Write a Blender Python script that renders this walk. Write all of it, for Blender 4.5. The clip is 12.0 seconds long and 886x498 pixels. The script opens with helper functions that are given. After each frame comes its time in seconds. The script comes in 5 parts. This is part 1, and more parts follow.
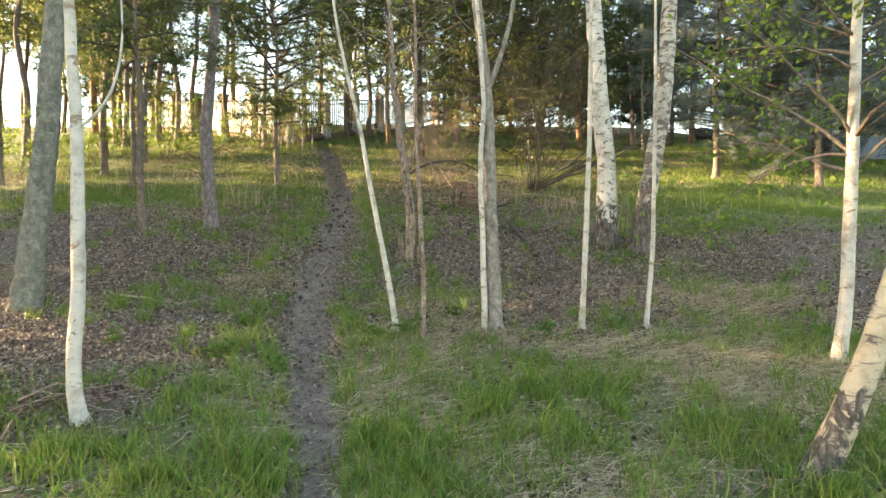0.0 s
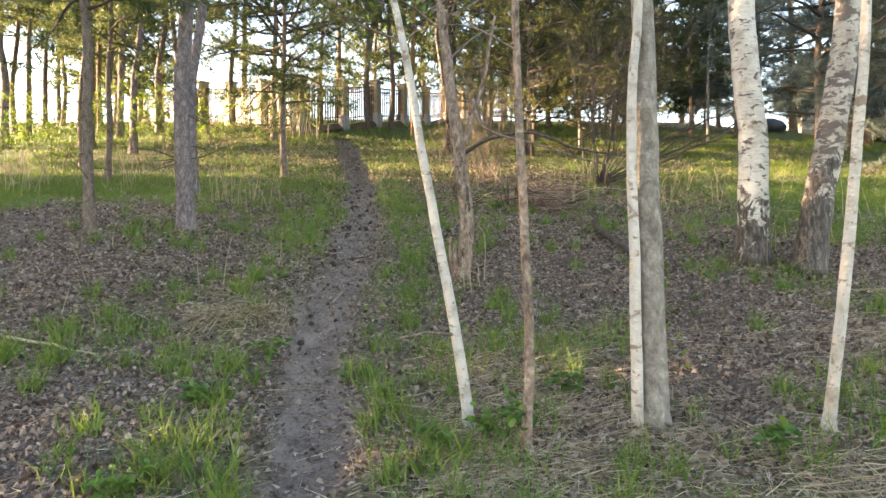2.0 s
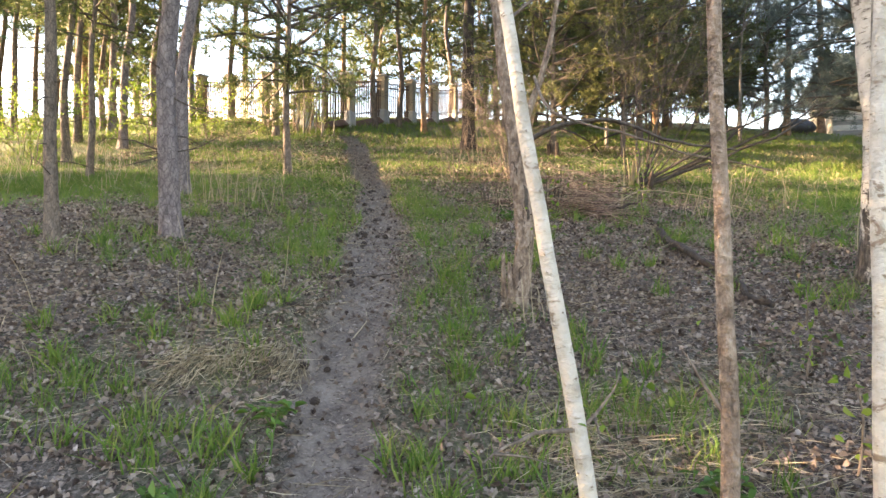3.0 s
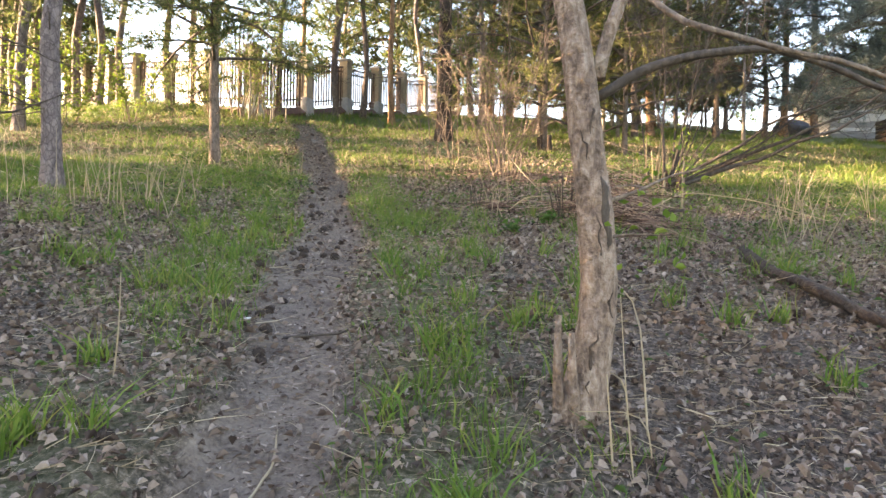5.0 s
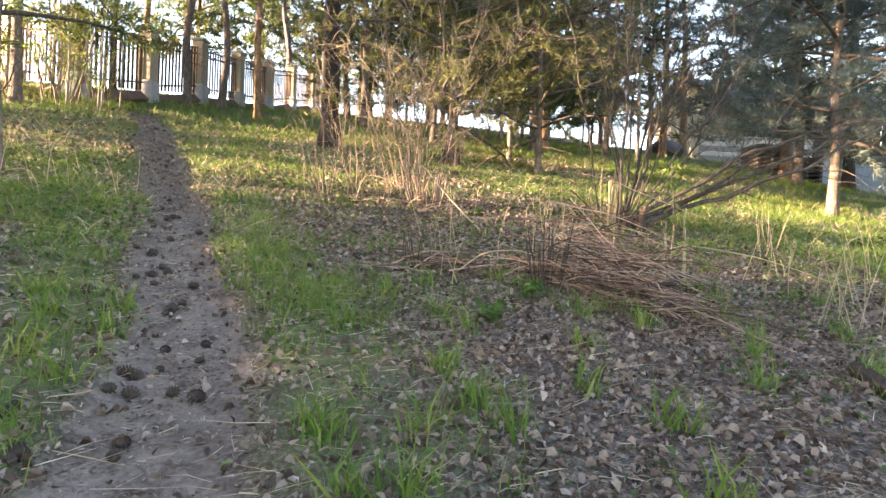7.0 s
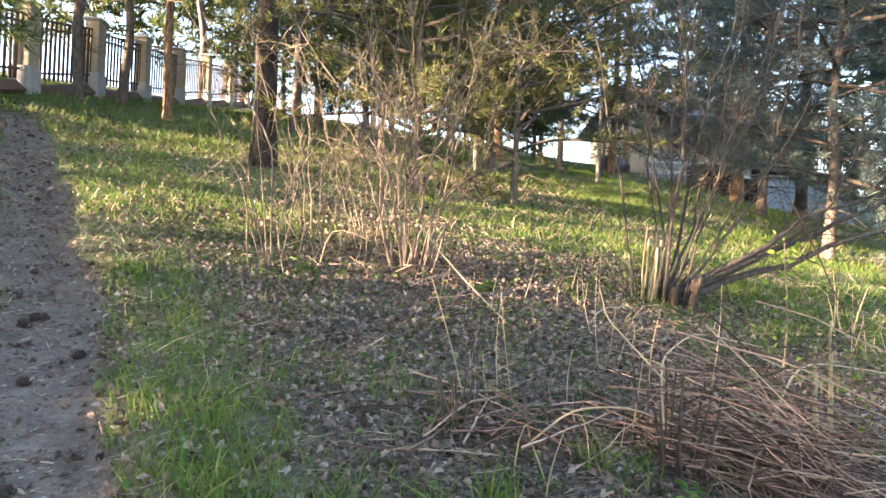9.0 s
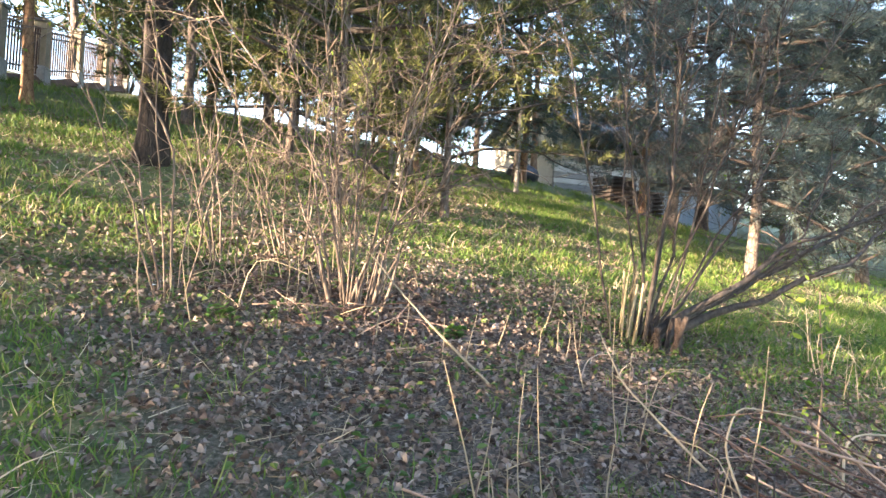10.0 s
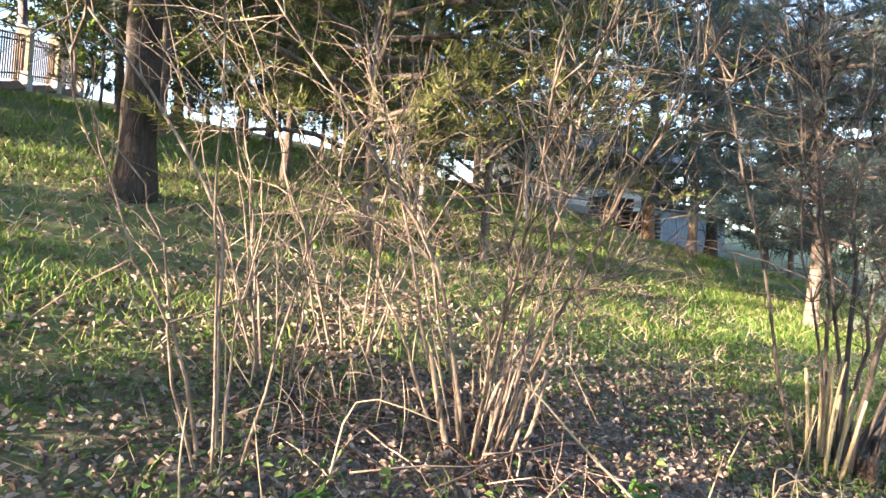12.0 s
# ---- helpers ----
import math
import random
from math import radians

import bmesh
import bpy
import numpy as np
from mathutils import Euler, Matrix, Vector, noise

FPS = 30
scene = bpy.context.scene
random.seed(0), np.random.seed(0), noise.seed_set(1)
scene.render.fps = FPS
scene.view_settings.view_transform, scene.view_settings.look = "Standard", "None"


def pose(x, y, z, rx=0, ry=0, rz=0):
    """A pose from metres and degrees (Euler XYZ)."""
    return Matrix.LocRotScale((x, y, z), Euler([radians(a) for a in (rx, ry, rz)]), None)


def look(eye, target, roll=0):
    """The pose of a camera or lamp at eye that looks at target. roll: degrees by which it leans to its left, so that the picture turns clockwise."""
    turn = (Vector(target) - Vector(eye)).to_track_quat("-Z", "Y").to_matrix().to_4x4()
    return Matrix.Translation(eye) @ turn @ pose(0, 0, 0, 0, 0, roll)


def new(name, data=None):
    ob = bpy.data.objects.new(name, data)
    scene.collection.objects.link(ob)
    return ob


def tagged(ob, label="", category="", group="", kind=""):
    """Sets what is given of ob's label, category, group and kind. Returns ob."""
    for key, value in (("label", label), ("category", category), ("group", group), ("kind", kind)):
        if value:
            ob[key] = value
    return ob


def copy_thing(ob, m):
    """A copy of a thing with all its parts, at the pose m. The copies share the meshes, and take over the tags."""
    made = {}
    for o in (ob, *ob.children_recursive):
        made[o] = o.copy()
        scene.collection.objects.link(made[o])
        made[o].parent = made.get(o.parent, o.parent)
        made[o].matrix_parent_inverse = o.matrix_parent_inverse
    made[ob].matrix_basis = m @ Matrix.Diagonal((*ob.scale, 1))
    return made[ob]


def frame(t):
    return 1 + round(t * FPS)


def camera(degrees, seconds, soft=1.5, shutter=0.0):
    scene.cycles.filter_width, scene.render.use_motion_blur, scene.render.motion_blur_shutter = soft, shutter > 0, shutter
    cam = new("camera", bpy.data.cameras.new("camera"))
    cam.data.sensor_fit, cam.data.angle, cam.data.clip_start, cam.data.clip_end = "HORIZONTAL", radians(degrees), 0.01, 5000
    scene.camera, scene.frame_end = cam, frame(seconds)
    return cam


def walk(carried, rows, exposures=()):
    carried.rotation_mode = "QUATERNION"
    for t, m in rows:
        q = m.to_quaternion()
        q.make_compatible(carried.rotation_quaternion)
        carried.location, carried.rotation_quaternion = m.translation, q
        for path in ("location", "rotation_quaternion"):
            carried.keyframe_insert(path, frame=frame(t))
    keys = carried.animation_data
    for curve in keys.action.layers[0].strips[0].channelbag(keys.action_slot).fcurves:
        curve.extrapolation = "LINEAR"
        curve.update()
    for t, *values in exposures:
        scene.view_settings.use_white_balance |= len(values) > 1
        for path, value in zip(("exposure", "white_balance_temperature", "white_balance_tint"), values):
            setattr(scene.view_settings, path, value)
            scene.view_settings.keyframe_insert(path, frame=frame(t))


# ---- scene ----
cam = camera(73.3, 12.0)
PATH = [
    (0, (-0.016, -0.278, 1.497), (-0.015, 1.722, 1.485), -0.5),
    (0.5, (-0.124, 0.393, 1.51), (-0.134, 2.393, 1.509), -0.3),
    (1, (-0.254, 1.172, 1.502), (-0.288, 3.172, 1.497), -0.2),
    (1.5, (-0.429, 1.879, 1.57), (-0.494, 3.878, 1.563), -0.2),
    (2, (-0.558, 2.572, 1.611), (-0.614, 4.571, 1.605), -0.2),
    (2.5, (-0.834, 3.242, 1.651), (-0.886, 5.241, 1.638), 0.1),
    (2.7, (-0.909, 3.488, 1.712), (-0.962, 5.487, 1.704), 0.2),
    (4.3, (-1.145, 5.482, 1.799), (-1.191, 7.481, 1.8), 0.9),
    (4.5, (-1.129, 5.73, 1.882), (-1.159, 7.73, 1.881), 0.8),
    (5, (-1.174, 6.212, 1.951), (-1.11, 8.211, 1.949), 1.0),
    (5.5, (-1.26, 6.625, 2.08), (-0.956, 8.602, 2.089), 1.5),
    (6, (-1.342, 7.245, 2.128), (-0.876, 9.19, 2.133), 1.8),
    (6.5, (-1.525, 7.899, 2.228), (-1.026, 9.836, 2.233), 2.1),
    (7, (-1.569, 8.356, 2.506), (-1.043, 10.286, 2.511), 1.9),
    (7.2, (-1.57, 8.599, 2.597), (-1.017, 10.521, 2.602), 1.8),
    (8.8, (-1.738, 10.091, 3.152), (-1.002, 11.951, 3.157), 2.4),
    (9, (-1.761, 10.285, 3.211), (-0.971, 12.122, 3.215), 2.6),
    (9.5, (-1.756, 10.899, 3.323), (-0.781, 12.645, 3.34), 3.1),
    (10, (-1.762, 11.351, 3.425), (-0.661, 13.02, 3.449), 3.4),
    (10.5, (-1.768, 11.765, 3.585), (-0.616, 13.4, 3.625), 3.4),
    (11, (-1.708, 12.198, 3.704), (-0.509, 13.798, 3.748), 3.2),
    (11.5, (-1.769, 12.644, 3.763), (-0.529, 14.213, 3.81), 3.4),
    (12, (-1.875, 13.044, 3.889), (-0.662, 14.633, 3.946), 3.6),
]

EXPOSURES = [(0.0, 3.82, 8000, 15), (2.5, 4.0, 7500, 24), (5.0, 4.16, 7450, 27), (7.0, 4.18, 7100, 25), (9.0, 4.12, 6500, 22), (12.0, 3.92, 6050, 20)]
walk(cam, [(t, look(eye, target, roll)) for t, eye, target, roll in PATH], EXPOSURES)

# ---- world, sun ----
SUN_EL, SUN_AZ = radians(9.5), radians(-86)
world = bpy.data.worlds.new("world")
scene.world = world
world.use_nodes = True
wn = world.node_tree
sky = wn.nodes.new("ShaderNodeTexSky")
sky.sky_type, sky.sun_disc = "NISHITA", False
sky.sun_elevation, sky.sun_rotation = SUN_EL, SUN_AZ % (2 * math.pi)
sky.air_density, sky.dust_density = 1.0, 0.8
wn.links.new(sky.outputs[0], wn.nodes["Background"].inputs[0])
wn.nodes["Background"].inputs[1].default_value = 0.1
sun = new("sun", bpy.data.lights.new("sun", "SUN"))
sun.data.energy, sun.data.angle, sun.data.color = 3.9, radians(0.6), (1.0, 0.78, 0.5)
sun_dir = Vector((math.sin(SUN_AZ) * math.cos(SUN_EL), math.cos(SUN_AZ) * math.cos(SUN_EL), math.sin(SUN_EL)))
sun.matrix_world = look(sun_dir * 60, (0, 0, 0))


# ---- materials ----
def node_mat(name):
    m = bpy.data.materials.new(name)
    m.use_nodes = True
    nt = m.node_tree
    return m, nt, nt.nodes["Principled BSDF"], nt.nodes["Material Output"]


def ramp(nt, fac, stops):
    r = nt.nodes.new("ShaderNodeValToRGB")
    while len(r.color_ramp.elements) < len(stops):
        r.color_ramp.elements.new(0.5)
    for e, (p, c) in zip(r.color_ramp.elements, stops):
        e.position, e.color = p, (*c, 1)
    nt.links.new(fac, r.inputs[0])
    return r.outputs[0]


def coords(nt, scale=(1, 1, 1), kind="Object"):
    tc, mp = nt.nodes.new("ShaderNodeTexCoord"), nt.nodes.new("ShaderNodeMapping")
    mp.inputs["Scale"].default_value = scale
    nt.links.new(tc.outputs[kind], mp.inputs[0])
    return mp.outputs[0]


def noise_tex(nt, vec, scale, detail=4, rough=0.6, dist=0.0):
    n = nt.nodes.new("ShaderNodeTexNoise")
    n.inputs["Scale"].default_value, n.inputs["Detail"].default_value = scale, detail
    n.inputs["Roughness"].default_value, n.inputs["Distortion"].default_value = rough, dist
    nt.links.new(vec, n.inputs["Vector"])
    return n.outputs["Fac"]


def mix(nt, fac, a, b, blend="MIX"):
    n = nt.nodes.new("ShaderNodeMix")
    n.data_type, n.blend_type = "RGBA", blend
    for sock, v in ((n.inputs[0], fac), (n.inputs[6], a), (n.inputs[7], b)):
        if isinstance(v, (int, float)):
            sock.default_value = v
        elif isinstance(v, tuple):
            sock.default_value = (*v, 1)
        else:
            nt.links.new(v, sock)
    return n.outputs[2]


def bump(nt, height, strength, dist, bsdf):
    b = nt.nodes.new("ShaderNodeBump")
    b.inputs["Strength"].default_value, b.inputs["Distance"].default_value = strength, dist
    nt.links.new(height, b.inputs["Height"])
    nt.links.new(b.outputs[0], bsdf.inputs["Normal"])


def math_node(nt, op, a, b=0.5):
    n = nt.nodes.new("ShaderNodeMath")
    n.operation = op
    for sock, v in zip(n.inputs, (a, b)):
        if isinstance(v, (int, float)):
            sock.default_value = v
        else:
            nt.links.new(v, sock)
    return n.outputs[0]


def bark(name, dark, mid, light, stretch=(6, 6, 1.6), scale=3.0, strength=0.9, plates=True):
    m, nt, b, _ = node_mat(name)
    v = coords(nt, stretch)
    big, fine = noise_tex(nt, v, scale, 5, 0.65, 0.4), noise_tex(nt, coords(nt), 38, 3)
    vo = nt.nodes.new("ShaderNodeTexVoronoi")
    vo.feature = "DISTANCE_TO_EDGE"
    vo.inputs["Scale"].default_value = scale * 1.4
    nt.links.new(v, vo.inputs["Vector"])
    col = ramp(nt, big, [(0.28, dark), (0.5, mid), (0.72, light)])
    if plates:
        crack = ramp(nt, vo.outputs["Distance"], [(0.0, (0.35, 0.33, 0.32)), (0.09, (1, 1, 1))])
        col = mix(nt, 0.8, col, crack, "MULTIPLY")
    col = mix(nt, 0.55, col, ramp(nt, fine, [(0.3, (0.45, 0.45, 0.45)), (0.7, (1, 1, 1))]), "MULTIPLY")
    nt.links.new(col, b.inputs["Base Color"])
    b.inputs["Roughness"].default_value = 0.9
    h = math_node(nt, "ADD", big, math_node(nt, "MINIMUM", vo.outputs["Distance"], 0.12)) if plates else math_node(nt, "ADD", big, fine)
    bump(nt, h, strength, 0.03, b)
    return m


def birch_bark(name, foot=0.7, white=(0.74, 0.7, 0.64), patches=0.62, dashes=(6, 6, 30), dash_from=0.6, dash_col=(0.075, 0.06, 0.05)):
    """White bark with dark dashes, black and rough towards the foot of an old tree."""
    m, nt, b, _ = node_mat(name)
    v = coords(nt)
    dash = noise_tex(nt, coords(nt, dashes), 1.2, 4, 0.6, 0.3)
    blot = noise_tex(nt, coords(nt, (7, 7, 5)), 1.1, 4, 0.6, 0.8)
    tone = noise_tex(nt, v, 6, 4)
    col = ramp(nt, tone, [(0.3, (white[0] * 0.5, white[1] * 0.46, white[2] * 0.4)), (0.48, tuple(c * 0.85 for c in white)), (0.62, white), (0.78, (white[0] * 0.8, white[1] * 0.68, white[2] * 0.52))])
    col = mix(nt, ramp(nt, dash, [(dash_from, (0, 0, 0)), (dash_from + 0.06, (1, 1, 1))]), col, dash_col)
    patch = noise_tex(nt, coords(nt, (5, 5, 9)), 1.4, 5, 0.65, 0.5)
    col = mix(nt, ramp(nt, patch, [(patches, (0, 0, 0)), (patches + 0.05, (1, 1, 1))]), col, tuple(c * 1.3 for c in dash_col))
    sep = nt.nodes.new("ShaderNodeSeparateXYZ")
    nt.links.new(v, sep.inputs[0])
    low = math_node(nt, "ADD", blot, math_node(nt, "MULTIPLY", math_node(nt, "SUBTRACT", foot, sep.outputs[2]), 0.35))
    col = mix(nt, ramp(nt, low, [(0.6, (0, 0, 0)), (0.66, (1, 1, 1))]), col, ramp(nt, noise_tex(nt, coords(nt, (16, 16, 4)), 2.2, 5, 0.65, 0.4), [(0.38, (0.016, 0.013, 0.011)), (0.52, (0.06, 0.049, 0.041)), (0.68, (0.15, 0.128, 0.108))]))
    nt.links.new(col, b.inputs["Base Color"])
    b.inputs["Roughness"].default_value = 0.7
    bump(nt, math_node(nt, "ADD", dash, math_node(nt, "ADD", low, patch)), 0.8, 0.02, b)
    return m


def leafy(name, stops, trans=0.45, rough=0.55, source="island", patch=0.0, mottle=0.0):
    """Thin living or dry leaf: its tone varies from piece to piece, and light comes through it."""
    m, nt, b, out = node_mat(name)
    if source == "island":
        fac = nt.nodes.new("ShaderNodeNewGeometry").outputs["Random Per Island"]
    else:
        fac = nt.nodes.new("ShaderNodeObjectInfo").outputs["Random"]
    if patch:
        fac = math_node(nt, "ADD", math_node(nt, "MULTIPLY", fac, 1 - patch),
                        math_node(nt, "MULTIPLY", noise_tex(nt, coords(nt), 0.7, 3), patch))
    col = ramp(nt, fac, stops)
    if mottle:
        col = mix(nt, mottle, col, ramp(nt, noise_tex(nt, coords(nt), 70, 4, 0.7), [(0.32, (0.35, 0.33, 0.32)), (0.62, (1, 1, 1))]), "MULTIPLY")
    nt.links.new(col, b.inputs["Base Color"])
    b.inputs["Roughness"].default_value = rough
    b.inputs["Specular IOR Level"].default_value = 0.3
    t, mx = nt.nodes.new("ShaderNodeBsdfTranslucent"), nt.nodes.new("ShaderNodeMixShader")
    nt.links.new(col, t.inputs[0])
    mx.inputs[0].default_value = trans
    for i, sh in ((1, b.outputs[0]), (2, t.outputs[0])):
        nt.links.new(sh, mx.inputs[i])
    nt.links.new(mx.outputs[0], out.inputs["Surface"])
    return m


def plain(name, a, b2, scale=8.0, rough=0.8, metal=0.0, strength=0.2, stretch=(1, 1, 1)):
    m, nt, b, _ = node_mat(name)
    n, f = noise_tex(nt, coords(nt, stretch), scale, 5), noise_tex(nt, coords(nt), scale * 9, 2)
    col = ramp(nt, n, [(0.3, a), (0.7, b2)])
    col = mix(nt, 0.25, col, ramp(nt, f, [(0.3, (0.5, 0.5, 0.5)), (0.7, (1, 1, 1))]), "MULTIPLY")
    nt.links.new(col, b.inputs["Base Color"])
    b.inputs["Roughness"].default_value, b.inputs["Metallic"].default_value = rough, metal
    bump(nt, math_node(nt, "ADD", n, f), strength, 0.01, b)
    return m


BIRCH_OLD = birch_bark("birch_bark_old", 0.9, (0.52, 0.49, 0.44), 0.56)
BIRCH_DARK = birch_bark("birch_bark_dark", 1.35, (0.4, 0.36, 0.31), 0.5)
BIRCH_CREAM = birch_bark("birch_bark_cream", 0.8, (0.42, 0.355, 0.26), 0.55)
BIRCH_YOUNG = birch_bark("birch_bark_young", -0.05, (0.5, 0.47, 0.425), 0.58, (26, 26, 44), 0.63, (0.17, 0.13, 0.1))
ASPEN = bark("aspen_bark", (0.07, 0.07, 0.058), (0.17, 0.17, 0.14), (0.3, 0.295, 0.25), (5, 5, 4), 2.6, 0.9, False)
GREY = bark("grey_bark", (0.1, 0.086, 0.07), (0.22, 0.195, 0.165), (0.37, 0.345, 0.305), (7, 7, 4.5), 2.4, .6, False)
CHERRY = bark("cherry_bark", (0.06, 0.04, 0.03), (0.25, 0.182, 0.14), (0.45, 0.375, 0.31), (11, 11, 5), 2.6, 1.0, False)
PINE = bark("pine_bark", (0.07, 0.055, 0.045), (0.16, 0.125, 0.1), (0.27, 0.2, 0.155), (5, 5, 2.0), 2.6, 1.0)
PINE_GREY = bark("grey_pine_bark", (0.07, 0.058, 0.06), (0.175, 0.145, 0.146), (0.29, 0.245, 0.24), (5, 5, 2.4), 2.6, 1.0)
# Bark colour taken near black: the trunk's backlit shade is put into it.
PINE_BACKLIT = bark("backlit_pine_bark", (0.012, 0.009, 0.008), (0.03, 0.022, 0.018), (0.07, 0.05, 0.038), (5, 5, 1.6), 2.2, 1.0)
PINE_RED = bark("pine_bark_red", (0.13, 0.07, 0.04), (0.3, 0.17, 0.09), (0.42, 0.27, 0.16), (4, 4, 1.6), 2.2, 0.8)
TWIG = bark("twig_bark", (0.055, 0.04, 0.032), (0.15, 0.114, 0.088), (0.3, 0.24, 0.185), (8, 8, 2), 3, 0.4, False)
TWIG_DARK = bark("dark_twig_bark", (0.028, 0.022, 0.018), (0.065, 0.051, 0.041), (0.12, 0.097, 0.077), (8, 8, 2), 3, 0.4, False)
LOG = bark("rotten_log_bark", (0.018, 0.012, 0.009), (0.045, 0.03, 0.022), (0.095, 0.066, 0.048), (6, 6, 1.2), 2.5, 1.0, False)
STAKE = bark("cut_stake_bark", (0.15, 0.118, 0.066), (0.3, 0.245, 0.14), (0.44, 0.375, 0.24), (8, 8, 2), 2.5, 0.4, False)
STRAW = leafy("dry_straw", [(0.0, (0.2, 0.15, 0.09)), (0.5, (0.34, 0.275, 0.18)), (1.0, (0.52, 0.45, 0.33))], 0.25)
# Tone varies by stick; the palest end stands in for sunlit highlights.
BRUSH = leafy("brush_stick", [(0.0, (0.03, 0.017, 0.013)), (0.4, (0.11, 0.066, 0.05)), (0.75, (0.24, 0.158, 0.12)), (1.0, (0.43, 0.32, 0.245))], 0.02, 0.8, "object")
GRASS = leafy("grass_blade", [(0.0, (0.036, 0.09, 0.016)), (0.35, (0.075, 0.15, 0.024)), (0.65, (0.13, 0.2, 0.034)), (0.85, (0.23, 0.24, 0.07)), (1.0, (0.33, 0.29, 0.16))], 0.33, 0.55, "island", 0.35)
FORB = leafy("forb_leaf", [(0.0, (0.03, 0.07, 0.02)), (0.6, (0.06, 0.11, 0.028)), (1.0, (0.11, 0.15, 0.04))], 0.3)
LITTER = leafy("leaf_litter", [(0.0, (0.045, 0.03, 0.023)), (0.3, (0.145, 0.105, 0.085)), (0.65, (0.24, 0.187, 0.155)), (0.92, (0.33, 0.27, 0.23)), (1.0, (0.4, 0.34, 0.295))], 0.15, 0.8, mottle=.4)
HERB = leafy("herb_leaf", [(0.0, (0.045, 0.11, 0.02)), (0.6, (0.075, 0.16, 0.03)), (1.0, (0.12, 0.2, 0.04))], 0.35)
NEEDLE = leafy("pine_needles", [(0.0, (0.035, 0.06, 0.022)), (0.6, (0.075, 0.11, 0.035)), (1.0, (0.15, 0.15, 0.055))], 0.45, 0.5)
NEEDLE_OLIVE = leafy("olive_needles", [(0.0, (0.05, 0.06, 0.02)), (0.6, (0.1, 0.115, 0.035)), (1.0, (0.17, 0.165, 0.06))], 0.45, 0.5)
NEEDLE_BLUE = leafy("blue_green_needles", [(0.0, (0.06, 0.09, 0.085)), (0.6, (0.12, 0.155, 0.145)), (1.0, (0.17, 0.2, 0.165))], 0.45, 0.5)
LEAF = leafy("young_leaf", [(0.0, (0.08, 0.15, 0.02)), (0.6, (0.14, 0.22, 0.03)), (1.0, (0.23, 0.28, 0.045))], 0.5, 0.5)
CONE = plain("pine_cone", (0.018, 0.012, 0.009), (0.06, 0.04, 0.028), 30, 0.85)
CONCRETE = plain("fence_pillar_render", (0.27, 0.23, 0.17), (0.38, 0.33, 0.25), 5, 0.9)
PLINTH = plain("red_brown_plinth", (0.1, 0.055, 0.045), (0.17, 0.105, 0.085), 6, 0.9)
STONE = plain("pillar_foot_stone", (0.3, 0.3, 0.3), (0.46, 0.46, 0.46), 7, 0.9)
PICKET = plain("painted_fence_metal", (0.04, 0.018, 0.014), (0.08, 0.038, 0.026), 6, 0.6)
PLASTER = plain("cream_plaster", (0.52, 0.46, 0.36), (0.62, 0.56, 0.45), 2, 0.9)
ROOF = plain("grey_roof_tile", (0.13, 0.14, 0.16), (0.23, 0.24, 0.27), 4, 0.7)
PALE_BOARD = plain("weathered_pale_board", (0.5, 0.47, 0.42), (0.68, 0.65, 0.6), 3, 0.8, stretch=(1, 1, 6))
GREY_BOARD = plain("grey_board", (0.24, 0.22, 0.2), (0.36, 0.34, 0.31), 3, 0.85, stretch=(1, 1, 6))
BLUE_BOARD = plain("blue_grey_sheet", (0.3, 0.37, 0.44), (0.4, 0.47, 0.54), 2, 0.6)
PALLET = plain("dark_pallet_wood", (0.04, 0.03, 0.025), (0.1, 0.08, 0.06), 5, 0.9)
DARK_TIMBER = plain("dark_stained_timber", (0.05, 0.034, 0.024), (0.1, 0.07, 0.048), 4, 0.7, stretch=(1, 1, 5))
TARP = plain("dark_tarpaulin", (0.012, 0.014, 0.02), (0.03, 0.033, 0.042), 4, 0.5)
PAPER = plain("white_scrap", (0.6, 0.6, 0.58), (0.75, 0.75, 0.73), 6, 0.8)
GLASS, _nt, _b, _ = node_mat("window_glass")
_b.inputs["Base Color"].default_value, _b.inputs["Roughness"].default_value = (0.02, 0.03, 0.04, 1), 0.05


